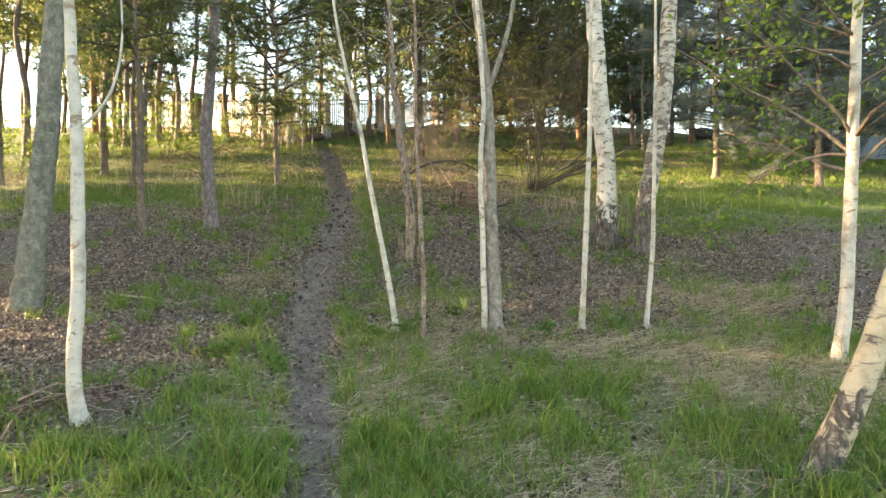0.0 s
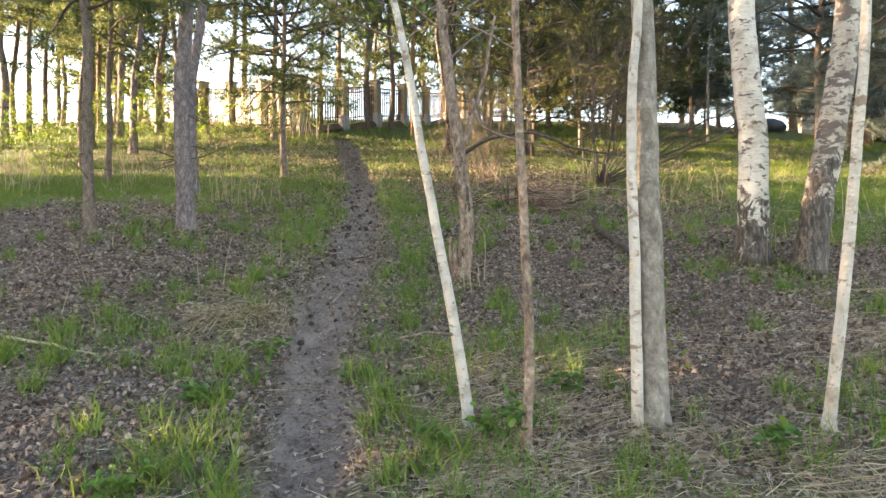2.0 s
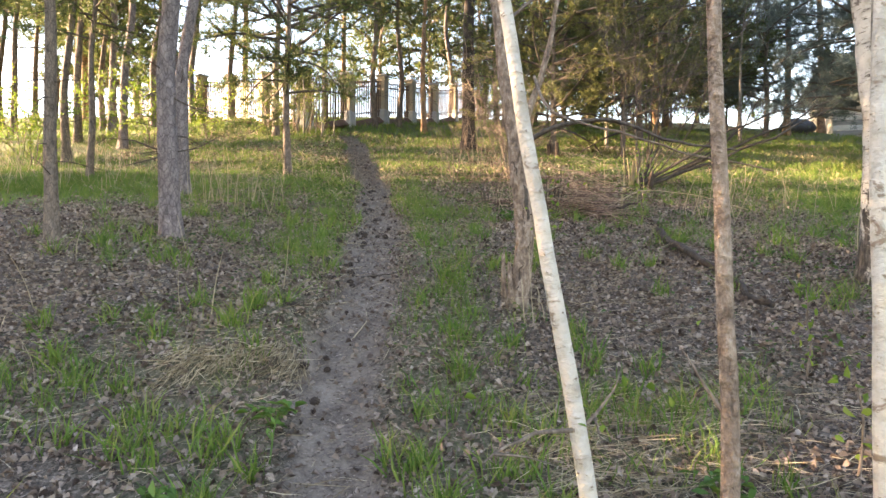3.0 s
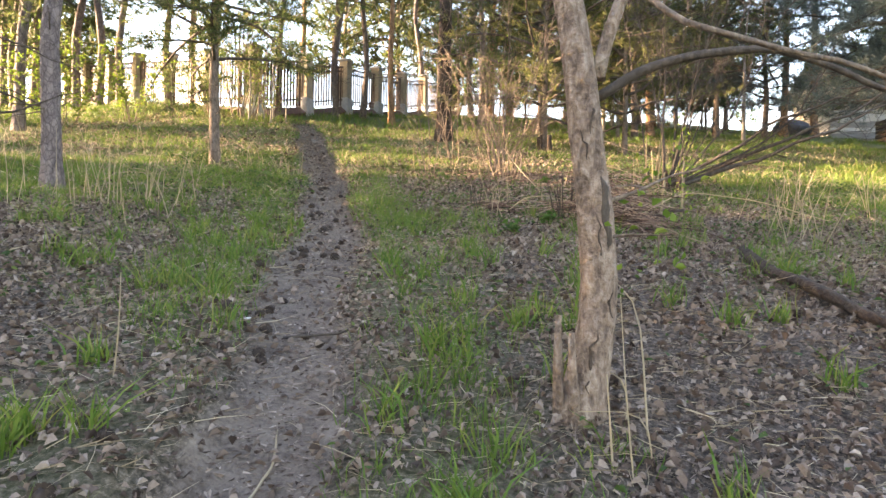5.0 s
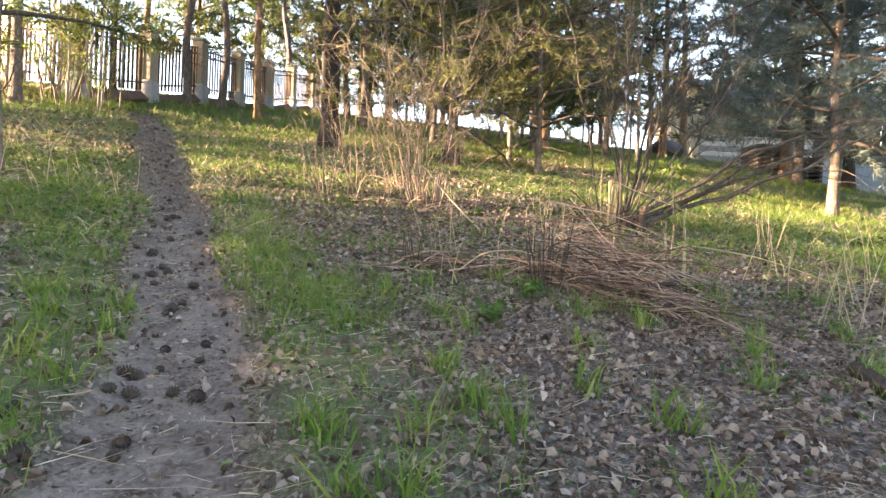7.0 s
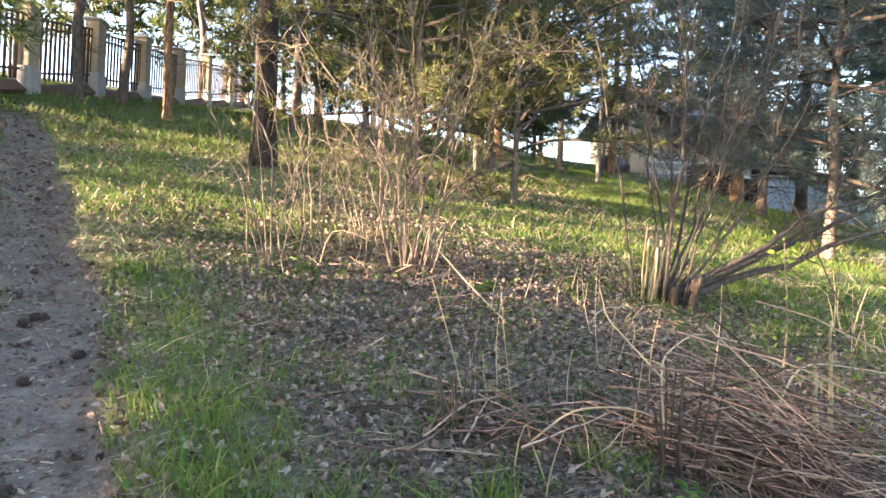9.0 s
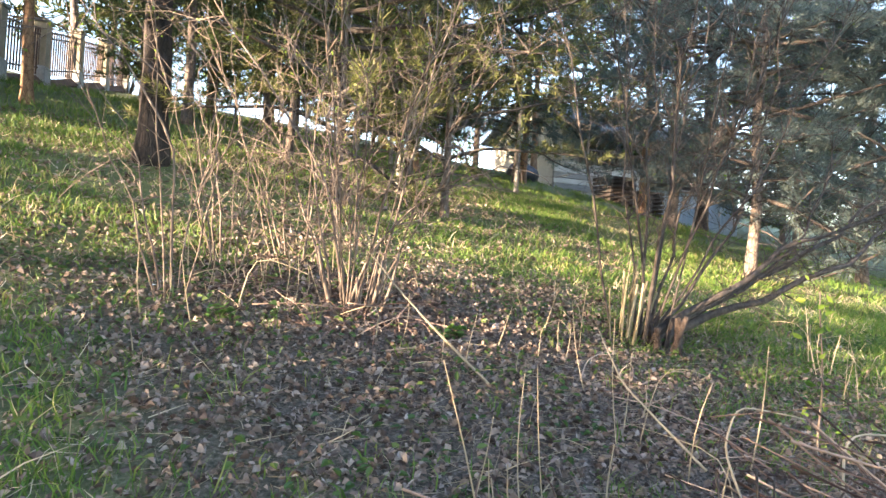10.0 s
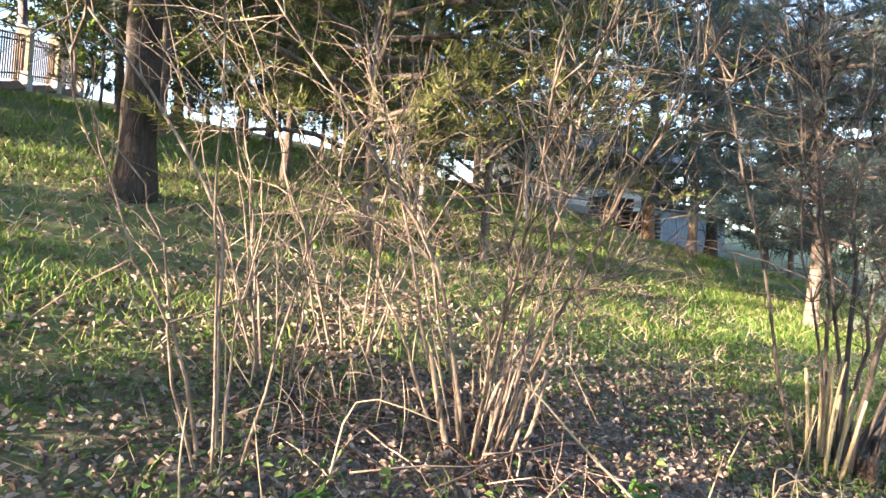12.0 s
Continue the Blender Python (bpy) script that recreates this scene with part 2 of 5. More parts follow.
def ground_mat():
    m, nt, b, _ = node_mat("forest_ground")
    v = coords(nt)
    a1, a2 = nt.nodes.new("ShaderNodeAttribute"), nt.nodes.new("ShaderNodeAttribute")
    a1.attribute_name, a2.attribute_name = "soil", "green"
    mid, fine, big = noise_tex(nt, v, 5, 5), noise_tex(nt, v, 45, 4, 0.7), noise_tex(nt, v, 0.9, 4)
    # The near-black stop paints shadow between the leaves into the litter colour.
    litter = ramp(nt, fine, [(0.36, (0.016, 0.012, 0.009)), (0.52, (0.1, 0.076, 0.06)), (0.7, (0.26, 0.21, 0.172))])
    moss = ramp(nt, mid, [(0.3, (0.045, 0.073, 0.018)), (0.6, (0.1, 0.132, 0.03)), (0.8, (0.175, 0.158, 0.06))])
    soil = ramp(nt, math_node(nt, "ADD", math_node(nt, "MULTIPLY", mid, 0.5), math_node(nt, "MULTIPLY", fine, 0.5)),
                [(0.35, (0.06, 0.045, 0.036)), (0.52, (0.16, 0.127, 0.102)), (0.72, (0.27, 0.225, 0.185))])
    col = mix(nt, math_node(nt, "MULTIPLY", a2.outputs["Fac"], 0.85), litter, moss)
    edge = math_node(nt, "ADD", a1.outputs["Fac"], math_node(nt, "MULTIPLY", math_node(nt, "SUBTRACT", mid, 0.5), 0.9))
    col = mix(nt, ramp(nt, edge, [(0.35, (0, 0, 0)), (0.65, (1, 1, 1))]), col, soil)
    col = mix(nt, 0.4, col, ramp(nt, big, [(0.3, (0.6, 0.6, 0.6)), (0.7, (1, 1, 1))]), "MULTIPLY")
    nt.links.new(col, b.inputs["Base Color"])
    b.inputs["Roughness"].default_value = 0.95
    bump(nt, math_node(nt, "ADD", mid, math_node(nt, "MULTIPLY", fine, 0.6)), 0.8, 0.03, b)
    return m


GROUND = ground_mat()

# ---- ground shape ----
KY = [-400, -40, 0, 3, 5, 6, 7, 8, 8.7, 10, 12, 14, 15, 16.2, 19.8, 23.5, 28.7, 33, 38, 46, 70, 400]
KZ = [-.6, -.3, .03, .2, .45, .62, .82, 1.13, 1.38, 1.72, 2.17, 2.70, 2.98, 3.23, 4.42, 5.35, 6.85, 7.8, 9.1, 10.8, 12.5, 12.8]
PATH_Y = [1.0, 2.8, 3.7, 5, 6.5, 8, 9.4, 10.8, 12, 13.9, 16.4, 18.6, 20.5, 22, 23.4]
PATH_X = [-.35, -.7, -.92, -1.2, -1.58, -1.73, -1.85, -1.98, -2.1, -2.42, -2.98, -3.5, -3.95, -4.5, -5.3]


def step(a, b, v):
    q = np.clip((v - a) / (b - a), 0, 1)
    return q * q * (3 - 2 * q)


def wave(x, y, s, k):
    """A cheap smooth rolling field between about -1 and 1."""
    return (np.sin(x * s + 1.3 * k + 1.7 * np.sin(y * s * 0.71 + k)) + np.sin(y * s * 1.13 - 2.1 * k + 1.5 * np.sin(x * s * 0.83 + 2 * k))) / 2


def path_gap(x, y):
    return np.abs(x - np.interp(y, PATH_Y, PATH_X) - 0.05 * np.sin(y * 2.3))


def soil_mask(x, y):
    half = 0.05 + 0.1 * step(3.5, 6.5, y) + 0.07 * step(7, 11, y) + 0.04 * wave(x, y, 2.2, 3)
    m = 1 - step(half - 0.06, half + 0.2, path_gap(x, y))
    return m * step(0.6, 2.4, y) * (1 - step(21.2, 23.2, y))


def green_mask(x, y):
    g = (1 - step(4.2, 6.6, y + 0.6 * wave(x, y, 1.3, 1) + 1.5 * step(-1.5, -2.4, x))) * 0.95
    g = np.maximum(g, step(12.4, 15.5, y + 1.6 * step(-1.8, -3.0, x) + 0.9 * wave(x, y, 0.9, 2)) * (1 - 0.93 * np.exp(-((x - 0.4) / 1.9) ** 2 - ((y - 14.3) / 1.7) ** 2)))
    g = np.maximum(g, step(2.2, 4.5, x + 0.6 * wave(x, y, 1.1, 4)) * step(9, 12, y))
    g = np.maximum(g, np.exp(-((path_gap(x, y) - 0.65) / 0.42) ** 2) * (0.35 + 0.65 * step(9, 12, y)))
    g = np.maximum(g, 0.3 * step(0.1, 0.8, wave(x, y, 1.9, 7)))
    g = g * (1 - 0.85 * np.exp(-((x - 0.6) / 1.9) ** 2 - ((y - 13.7) / 1.9) ** 2))
    g = g * (1 - 0.75 * np.exp(-((x + 0.1) / 1.5) ** 2 - ((y - 15.7) / 1.4) ** 2))
    return np.clip(g, 0, 1) * (1 - soil_mask(x, y))


def height(x, y):
    x, y = np.asarray(x, float), np.asarray(y, float)
    z = (np.interp(y - 0.35, KY, KZ) + np.interp(y, KY, KZ) + np.interp(y + 0.35, KY, KZ)) / 3
    z = z + 0.16 * step(-2.5, -5, x) * step(6, 9, y) - 0.02 * np.clip(x - 2, 0, 18) * step(8, 20, y) * (1 - step(40, 60, y)) - 0.12 * np.clip(x - 13.5, 0, 6) * step(14, 22, y) * (1 - step(40, 60, y))
    z = z + 0.45 * np.exp(-((x + 8.2) / 2.6) ** 2 - ((y - 22.6) / 1.7) ** 2)
    near = 1 - step(30, 60, np.abs(y))
    z = z + near * (0.035 * wave(x, y, 1.1, 5) + 0.014 * wave(x, y, 4.3, 9) + 0.006 * wave(x, y, 11, 2))
    bank = step(7.35, 7.55, y + 0.12 * wave(x, y, 2.5, 6)) - step(7.6, 9.2, y)
    z = z + 0.11 * bank * step(-1.9, -2.1, x) * step(-3.1, -2.6, x)
    return z - 0.085 * soil_mask(x, y)


def gz(x, y):
    return float(height(x, y))


# ---- mesh tools ----
class Geo:
    """Gathers points and faces for one mesh."""

    def __init__(self):
        self.v, self.f, self.n = [], [], 0

    def add(self, verts, faces):
        verts = np.asarray(verts, float)
        self.v.append(verts)
        for k in faces:
            k = np.asarray(k, int)
            if len(k):
                self.f.append(k + self.n)
        self.n += len(verts)

    def tube(self, pts, radii, sides=8, cap=True, rough=0.0, rng=None):
        pts, radii = np.asarray(pts, float), np.asarray(radii, float)
        n = len(pts)
        tan = np.gradient(pts, axis=0)
        tan /= np.linalg.norm(tan, axis=1)[:, None] + 1e-9
        ref = np.array([0.0, 0, 1]) if abs(tan[0][2]) < 0.8 else np.array([1.0, 0, 0])
        a = np.cross(tan, ref)
        a /= np.linalg.norm(a, axis=1)[:, None] + 1e-9
        b = np.cross(tan, a)
        th = np.arange(sides) * 2 * np.pi / sides
        rr = np.repeat(radii[:, None], sides, 1)
        if rough and rng is not None:
            rr = rr * (1 + rough * (rng.random((n, sides)) - 0.5) + rough * np.sin(th * 3 + np.arange(n)[:, None] * 0.35)[:, :] * 0.5)
        ring = pts[:, None] + rr[..., None] * (np.cos(th)[None, :, None] * a[:, None] + np.sin(th)[None, :, None] * b[:, None])
        i = np.arange(n - 1)[:, None] * sides + np.arange(sides)[None]
        j = np.arange(n - 1)[:, None] * sides + (np.arange(sides)[None] + 1) % sides
        quads = np.stack([i, j, j + sides, i + sides], -1).reshape(-1, 4)
        v = ring.reshape(-1, 3)
        if cap:
            v = np.vstack([v, pts[:1], pts[-1:]])
            k = np.arange(sides)
            t0 = np.stack([np.full(sides, n * sides), (k + 1) % sides, k], -1)
            t1 = np.stack([np.full(sides, n * sides + 1), (n - 1) * sides + k, (n - 1) * sides + (k + 1) % sides], -1)
            self.add(v, [quads, np.vstack([t0, t1])])
        else:
            self.add(v, [quads])

    def box(self, lo, hi, bevel=0.0):
        (x0, y0, z0), (x1, y1, z1) = lo, hi
        if not bevel:
            v = [(x, y, z) for z in (z0, z1) for x, y in ((x0, y0), (x1, y0), (x1, y1), (x0, y1))]
            self.add(v, [[(3, 2, 1, 0), (4, 5, 6, 7), (0, 1, 5, 4), (1, 2, 6, 5), (2, 3, 7, 6), (3, 0, 4, 7)]])
            return
        c, rows = bevel, []
        for z, k in ((z0, c), (z0 + c, 0), (z1 - c, 0), (z1, c)):
            rows += [(x0 + k + c * (k == 0), y0 + k, z), (x1 - k - c * (k == 0), y0 + k, z), (x1 - k, y0 + k + c * (k == 0), z), (x1 - k, y1 - k - c * (k == 0), z),
                     (x1 - k - c * (k == 0), y1 - k, z), (x0 + k + c * (k == 0), y1 - k, z), (x0 + k, y1 - k - c * (k == 0), z), (x0 + k, y0 + k + c * (k == 0), z)]
        q = [(r * 8 + i, r * 8 + (i + 1) % 8, r * 8 + 8 + (i + 1) % 8, r * 8 + 8 + i) for r in range(3) for i in range(8)]
        self.add(rows, [q])
        self.f.append(np.arange(8)[::-1][None] + self.n - 32)
        self.f.append(np.arange(8)[None] + self.n - 8)

    def mesh(self, name, smooth=True):
        me = bpy.data.meshes.new(name)
        v = np.vstack(self.v)
        sizes = np.concatenate([np.full(len(k), k.shape[1]) for k in self.f])
        loops = np.concatenate([k.ravel() for k in self.f])
        me.vertices.add(len(v))
        me.vertices.foreach_set("co", v.astype(np.float32).ravel())
        me.loops.add(len(loops))
        me.loops.foreach_set("vertex_index", loops.astype(np.int32))
        me.polygons.add(len(sizes))
        me.polygons.foreach_set("loop_start", np.concatenate([[0], np.cumsum(sizes)[:-1]]).astype(np.int32))
        me.polygons.foreach_set("use_smooth", np.full(len(sizes), smooth))
        me.update(calc_edges=True)
        me.validate()
        return me


def part(name, geo, material, parent=None, label="", smooth=True):
    ob = new(name, geo.mesh(name, smooth))
    ob.data.materials.append(material)
    if parent is not None:
        ob.parent = parent
    return tagged(ob, label)


def thing(name, x, y, z, label, category, group=""):
    ob = new(name)
    ob.matrix_basis = pose(x, y, z)
    return tagged(ob, label, category, group)


def stuff(name, geo, material, label, category, smooth=False):
    ob = part(name, geo, material, None, label, smooth)
    return tagged(ob, "", category, "", "stuff")


# ---- ground ----
def ground():
    xs = np.concatenate([-np.geomspace(400, 9, 40), np.arange(-8.9, 9, 0.1), np.geomspace(9, 400, 40)])
    ys = np.concatenate([-np.geomspace(300, 3, 26), np.arange(-2.9, 22, 0.1), np.geomspace(22, 500, 60)])
    X, Y = np.meshgrid(xs, ys)
    g = Geo()
    i = np.arange(len(ys) - 1)[:, None] * len(xs) + np.arange(len(xs) - 1)[None]
    g.add(np.stack([X.ravel(), Y.ravel(), height(X, Y).ravel()], -1), [np.stack([i, i + 1, i + 1 + len(xs), i + len(xs)], -1).reshape(-1, 4)])
    ob = part("ground", g, GROUND, None, "uneven woodland slope of leaf litter, grass and a trodden path")
    tagged(ob, "", "ground", "", "structure")
    for name, fn in (("soil", soil_mask), ("green", green_mask)):
        at = ob.data.attributes.new(name, "FLOAT", "POINT")
        at.data.foreach_set("value", fn(X, Y).ravel().astype(np.float32))


ground()


# ---- foliage ----
def rand_dirs(rng, n):
    d = rng.normal(size=(n, 3))
    return d / np.linalg.norm(d, axis=1)[:, None]


def blades(geo, base, direction, length, width, rng, bend=0.3):
    """Many grass blades or needles: each a quad and a tip, bent over."""
    n = len(base)
    d = direction / (np.linalg.norm(direction, axis=1)[:, None] + 1e-9)
    side = np.cross(d, rand_dirs(rng, n))
    side /= np.linalg.norm(side, axis=1)[:, None] + 1e-9
    flop = rand_dirs(rng, n) * np.array([1, 1, 0.2]) * bend
    L, W = np.asarray(length)[:, None], np.asarray(width)[:, None] / 2
    mid = base + (d + flop * 0.3) * L * 0.55
    tip = base + (d + flop) * L
    v = np.stack([base - side * W, base + side * W, mid + side * W * 0.75, mid - side * W * 0.75, tip], 1).reshape(-1, 3)
    k = np.arange(n)[:, None] * 5
    geo.add(v, [k + np.array([[0, 1, 2, 3]]), k + np.array([[3, 2, 4]])])


def spikes(geo, base, direction, length, width, rng):
    """Needle sprays: one narrow triangle each."""
    n = len(base)
    d = direction / (np.linalg.norm(direction, axis=1)[:, None] + 1e-9)
    side = np.cross(d, rand_dirs(rng, n))
    side /= np.linalg.norm(side, axis=1)[:, None] + 1e-9
    W = np.asarray(width)[:, None] / 2
    v = np.stack([base - side * W, base + side * W, base + d * np.asarray(length)[:, None]], 1).reshape(-1, 3)
    geo.add(v, [np.arange(n)[:, None] * 3 + np.array([[0, 1, 2]])])


def leaves(geo, base, size, rng, up=0.4, fold=0.25, flat=False):
    """Small leaves, each folded along its rib."""
    n = len(base)
    d = rand_dirs(rng, n) * (np.array([1, 1, 0.25]) if flat else 1)
    d /= np.linalg.norm(d, axis=1)[:, None]
    nrm = rand_dirs(rng, n) * (0.48 if flat else 1) + np.array([0, 0, up])
    s = np.cross(d, nrm)
    s /= np.linalg.norm(s, axis=1)[:, None] + 1e-9
    u = np.cross(s, d)
    L = np.asarray(size)[:, None]
    lift = u * L * fold * (rng.random((n, 1)) * 1.6 - 0.2)
    curl = u * L * (rng.random((n, 1)) - 0.35) * fold * 1.4
    w1, w2 = 0.16 + 0.2 * rng.random((n, 1)), 0.1 + 0.2 * rng.random((n, 1))
    a, b = base + d * L * 0.28, base + d * L * 0.62 + curl * 0.5
    v = np.stack([base, a + s * L * w1 + lift, b + s * L * w2 + lift, base + d * L + curl, b - s * L * w2[::-1] + lift, a - s * L * w1[::-1] + lift], 1).reshape(-1, 3)
    k = np.arange(n)[:, None] * 6
    geo.add(v, [k + np.array([[0, 1, 2, 3]]), k + np.array([[0, 3, 4, 5]])])


def curve(p, rng, n=8, wobble=0.0):
    """A smooth run of n points through the control points p."""
    p = np.asarray(p, float)
    t = np.concatenate([[0], np.cumsum(np.linalg.norm(np.diff(p, axis=0), axis=1))])
    q = np.linspace(0, t[-1], n)
    out = np.stack([np.interp(q, t, p[:, k]) for k in range(3)], -1)
    if n > 4:
        for _ in range(2):
            out[1:-1] = (out[:-2] + 2 * out[1:-1] + out[2:]) / 4
    if wobble:
        w = rng.normal(size=(n, 3)) * wobble
        w[0] = 0
        out += (w + np.roll(w, 1, 0)) / 2 * np.linspace(0, 1, n)[:, None] ** 0.5
    return out


def limb(geo, start, direction, length, r, rng, droop=0.0, sides=5, kinks=7, wob=0.05):
    """One branch that wanders off and thins out; returns its points."""
    d = np.asarray(direction, float)
    d = d / np.linalg.norm(d)
    pts = [np.asarray(start, float)]
    for k in range(kinks):
        d = d + rng.normal(size=3) * wob * 2 + np.array([0, 0, -droop / kinks])
        d = d / np.linalg.norm(d)
        pts.append(pts[-1] + d * length / kinks)
    geo.tube(pts, np.linspace(r, r * 0.25, kinks + 1), sides, False)
    return np.array(pts)


def broadleaf(name, base, offs, r, full, label, mat, crown=26, leafn=1400, leaf_from=0.45, seed=1, spread=1.6, low_twigs=0, sides=12, flare=0.35, extra=None, leaf_size=0.04):
    """A broadleaved tree: its trunk runs through the given offsets and on to its full height."""
    rng = np.random.default_rng(seed)
    x, y = base
    th = thing(name, x, y, gz(x, y) - 0.03, label, "tree")
    o = np.array([(0, 0, -0.05), (0, 0, 0.0)] + list(offs), float)
    lean = (o[-1] - o[-3]) / max(o[-1][2] - o[-3][2], 0.1)
    while o[-1][2] < full:
        lean = lean * 0.75 + rng.normal(size=3) * 0.05
        nxt = o[-1] + np.array([lean[0], lean[1], 1.0]) * min(1.0, full - o[-1][2] + 0.05)
        o = np.vstack([o, nxt])
    n = max(22, int(full * 7))
    pts = curve(o, rng, n, r * 0.12)
    t = np.linspace(0, 1, n)
    rad = r * (1 - 0.9 * t ** 1.1) + r * flare * np.exp(-pts[:, 2] / (r * 1.6))
    trunk = Geo()
    trunk.tube(pts, rad, sides, True, 0.1, rng)
    part("trunk", trunk, mat, th)
    br, lf, tips = Geo(), Geo(), []
    for k in range(crown + low_twigs):
        q = rng.uniform(leaf_from, 0.98) if k < crown else rng.uniform(0.12, leaf_from)
        i = int(q * (n - 1))
        az = rng.uniform(0, 2 * np.pi)
        L = spread * (1.15 - q) * rng.uniform(0.6, 1.2) + 0.25 if k < crown else rng.uniform(0.2, 0.6)
        p = limb(br, pts[i], (np.cos(az), np.sin(az), rng.uniform(0.3, 1.1)), L, min(rad[i] * 0.4, 0.007 + 0.006 * L), rng, 0.35, 5)
        for _ in range(3 if k < crown else 1):
            j = rng.integers(2, len(p))
            w = limb(br, p[j], rng.normal(size=3) + np.array([0, 0, 0.2]), L * 0.45, 0.006, rng, 0.5, 3, 4)
            tips.append(w)
        tips.append(p[2:])
    tagged(part("branch_mass", br, TWIG, th), kind="stuff")
    if leafn and tips:
        at = np.vstack(tips)
        pick = at[rng.integers(0, len(at), leafn)] + rng.normal(size=(leafn, 3)) * 0.09
        leaves(lf, pick, rng.uniform(0.6, 1.4, leafn) * leaf_size, rng)
        tagged(part("crown", lf, LEAF, th, "sparse young green leaves"), kind="stuff")
    if extra:
        extra(th, pts, rad, rng)
    return th


def pine(name, seed, full, r, crown_from, spread, nb, label, mat_needle, mat_bark=None, dead=10, bend=0.03, dense=16, tuft=0.2, far=False, thin=1.0):
    """A pine with whorled boughs and needle tufts; low dead twigs on the bare stem."""
    rng = np.random.default_rng(seed)
    th = thing(name, 0, 0, 0, label, "tree")
    n = int(full * 4)
    o = np.array([(rng.normal() * bend * z, rng.normal() * bend * z, z) for z in np.linspace(0, full, 7)])
    o[0] = (0, 0, -0.15)
    pts = curve(o, rng, n, r * 0.08)
    t = np.linspace(0, 1, n)
    rad = r * (1 - 0.88 * t) + r * 0.45 * np.exp(-np.maximum(pts[:, 2], 0) / (r * 1.8))
    trunk = Geo()
    trunk.tube(pts, rad, 12, True, 0.12, rng)
    part("trunk", trunk, mat_bark or PINE, th)
    br, nd = Geo(), Geo()
    for k in range(dead):
        i = int(rng.uniform(0.1, max(crown_from, 0.14)) * (n - 1))
        az = rng.uniform(0, 6.28)
        limb(br, pts[i], (np.cos(az), np.sin(az), rng.uniform(-0.3, 0.4)), rng.uniform(0.3, 1.3), 0.013, rng, 0.3, 4, 5, 0.09)
    base, way = [], []
    for k in range(nb):
        q = crown_from + (1 - crown_from) * (k + rng.random()) / nb
        i = min(int(q * (n - 1)), n - 1)
        az = k * 2.4 + rng.uniform(-0.5, 0.5)
        frac = (q - crown_from) / (1 - crown_from)
        L = spread * (0.35 + 0.65 * math.sin(math.pi * min(0.2 + frac * 0.8, 1))) * rng.uniform(0.65, 1.15)
        p = limb(br, pts[i], (np.cos(az), np.sin(az), rng.uniform(-0.15, 0.35) + 0.5 * frac), L, 0.012 + 0.012 * L, rng, 0.25, 5, 7, 0.07)
        for j in range(2, 8):
            for _ in range(2):
                s = rng.normal(size=3) * np.array([1, 1, 0.45]) + (p[j] - p[j - 1]) / np.linalg.norm(p[j] - p[j - 1]) * 1.2
                w = limb(Geo() if far else br, p[j], s, L * rng.uniform(0.15, 0.34), 0.006, rng, -0.2, 3, 3, 0.05)
                for c in range(1, 4):
                    base.append(np.repeat(w[c][None], dense, 0))
                    way.append(rand_dirs(rng, dense) * 0.9 + (w[c] - w[c - 1]) / np.linalg.norm(w[c] - w[c - 1]) * 0.8 + np.array([0, 0, 0.25]))
    base, way = np.vstack(base), np.vstack(way)
    m = len(base)
    spikes(nd, base + rng.normal(size=(m, 3)) * 0.03, way, rng.uniform(0.6, 1.1, m) * tuft, rng.uniform(0.08, 0.15, m) * tuft * thin, rng)
    tagged(part("branch_mass", br, TWIG_DARK, th), kind="stuff")
    tagged(part("crown", nd, mat_needle, th), kind="stuff")
    return th


def plant(ob, spots):
    """The first spot takes the tree itself, the others take copies."""
    for k, (x, y, s, turn) in enumerate(spots):
        m = pose(x, y, gz(x, y) - 0.03, 0, 0, turn) @ Matrix.Diagonal((s, s, s, 1))
        if k:
            copy_thing(ob, m)
        else:
            spots0 = m
    ob.matrix_basis = spots0


# ---- near trees ----
broadleaf("aspen_tree", (-4.94, 6.74), [(.11, 0, .83), (.26, 0, 1.94), (.37, 0, 3.24)], .15, 11, "leaning grey-green aspen trunk on the slope", ASPEN, 26, 1400, 0.5, 1)


def birch_left_extra(th, pts, rad, rng):
    g = Geo()
    i = int(np.argmin(np.abs(pts[:, 2] - 2.05)))
    g.tube(curve([pts[i], pts[i] + (.12, 0, .06), pts[i] + (.27, 0, .28), pts[i] + (.33, 0, .6), pts[i] + (.31, 0, 1.1)], rng, 14), np.linspace(.012, .004, 14), 6)
    part("bough", g, BIRCH_YOUNG, th)


broadleaf("birch_tree", (-2.49, 3.8), [(-.08, 0, .22), (-.02, 0, .94), (-.02, 0, 1.88), (-.06, 0, 2.82)], .051, 7.5, "slender young white birch beside the path", BIRCH_YOUNG, 16, 700, 0.5, 2, 1.0, extra=birch_left_extra)
broadleaf("birch_tree", (-.5, 5.92), [(-.06, 0, .44), (-.23, 0, 1.38), (-.38, 0, 2.25), (-.56, 0, 3.01), (-.62, 0, 3.36)], .033, 5.0, "thin crooked white birch leaning over", BIRCH_YOUNG, 12, 200, 0.5, 3, 1.0, 4)
broadleaf("sapling", (-.23, 5.6), [(.03, 0, .55), (-.01, 0, 1.38), (-.05, 0, 2.32), (-.03, 0, 2.99)], .028, 5.2, "thin brown sapling with bare roots", CHERRY, 10, 150, 0.5, 4, 0.9, 2)


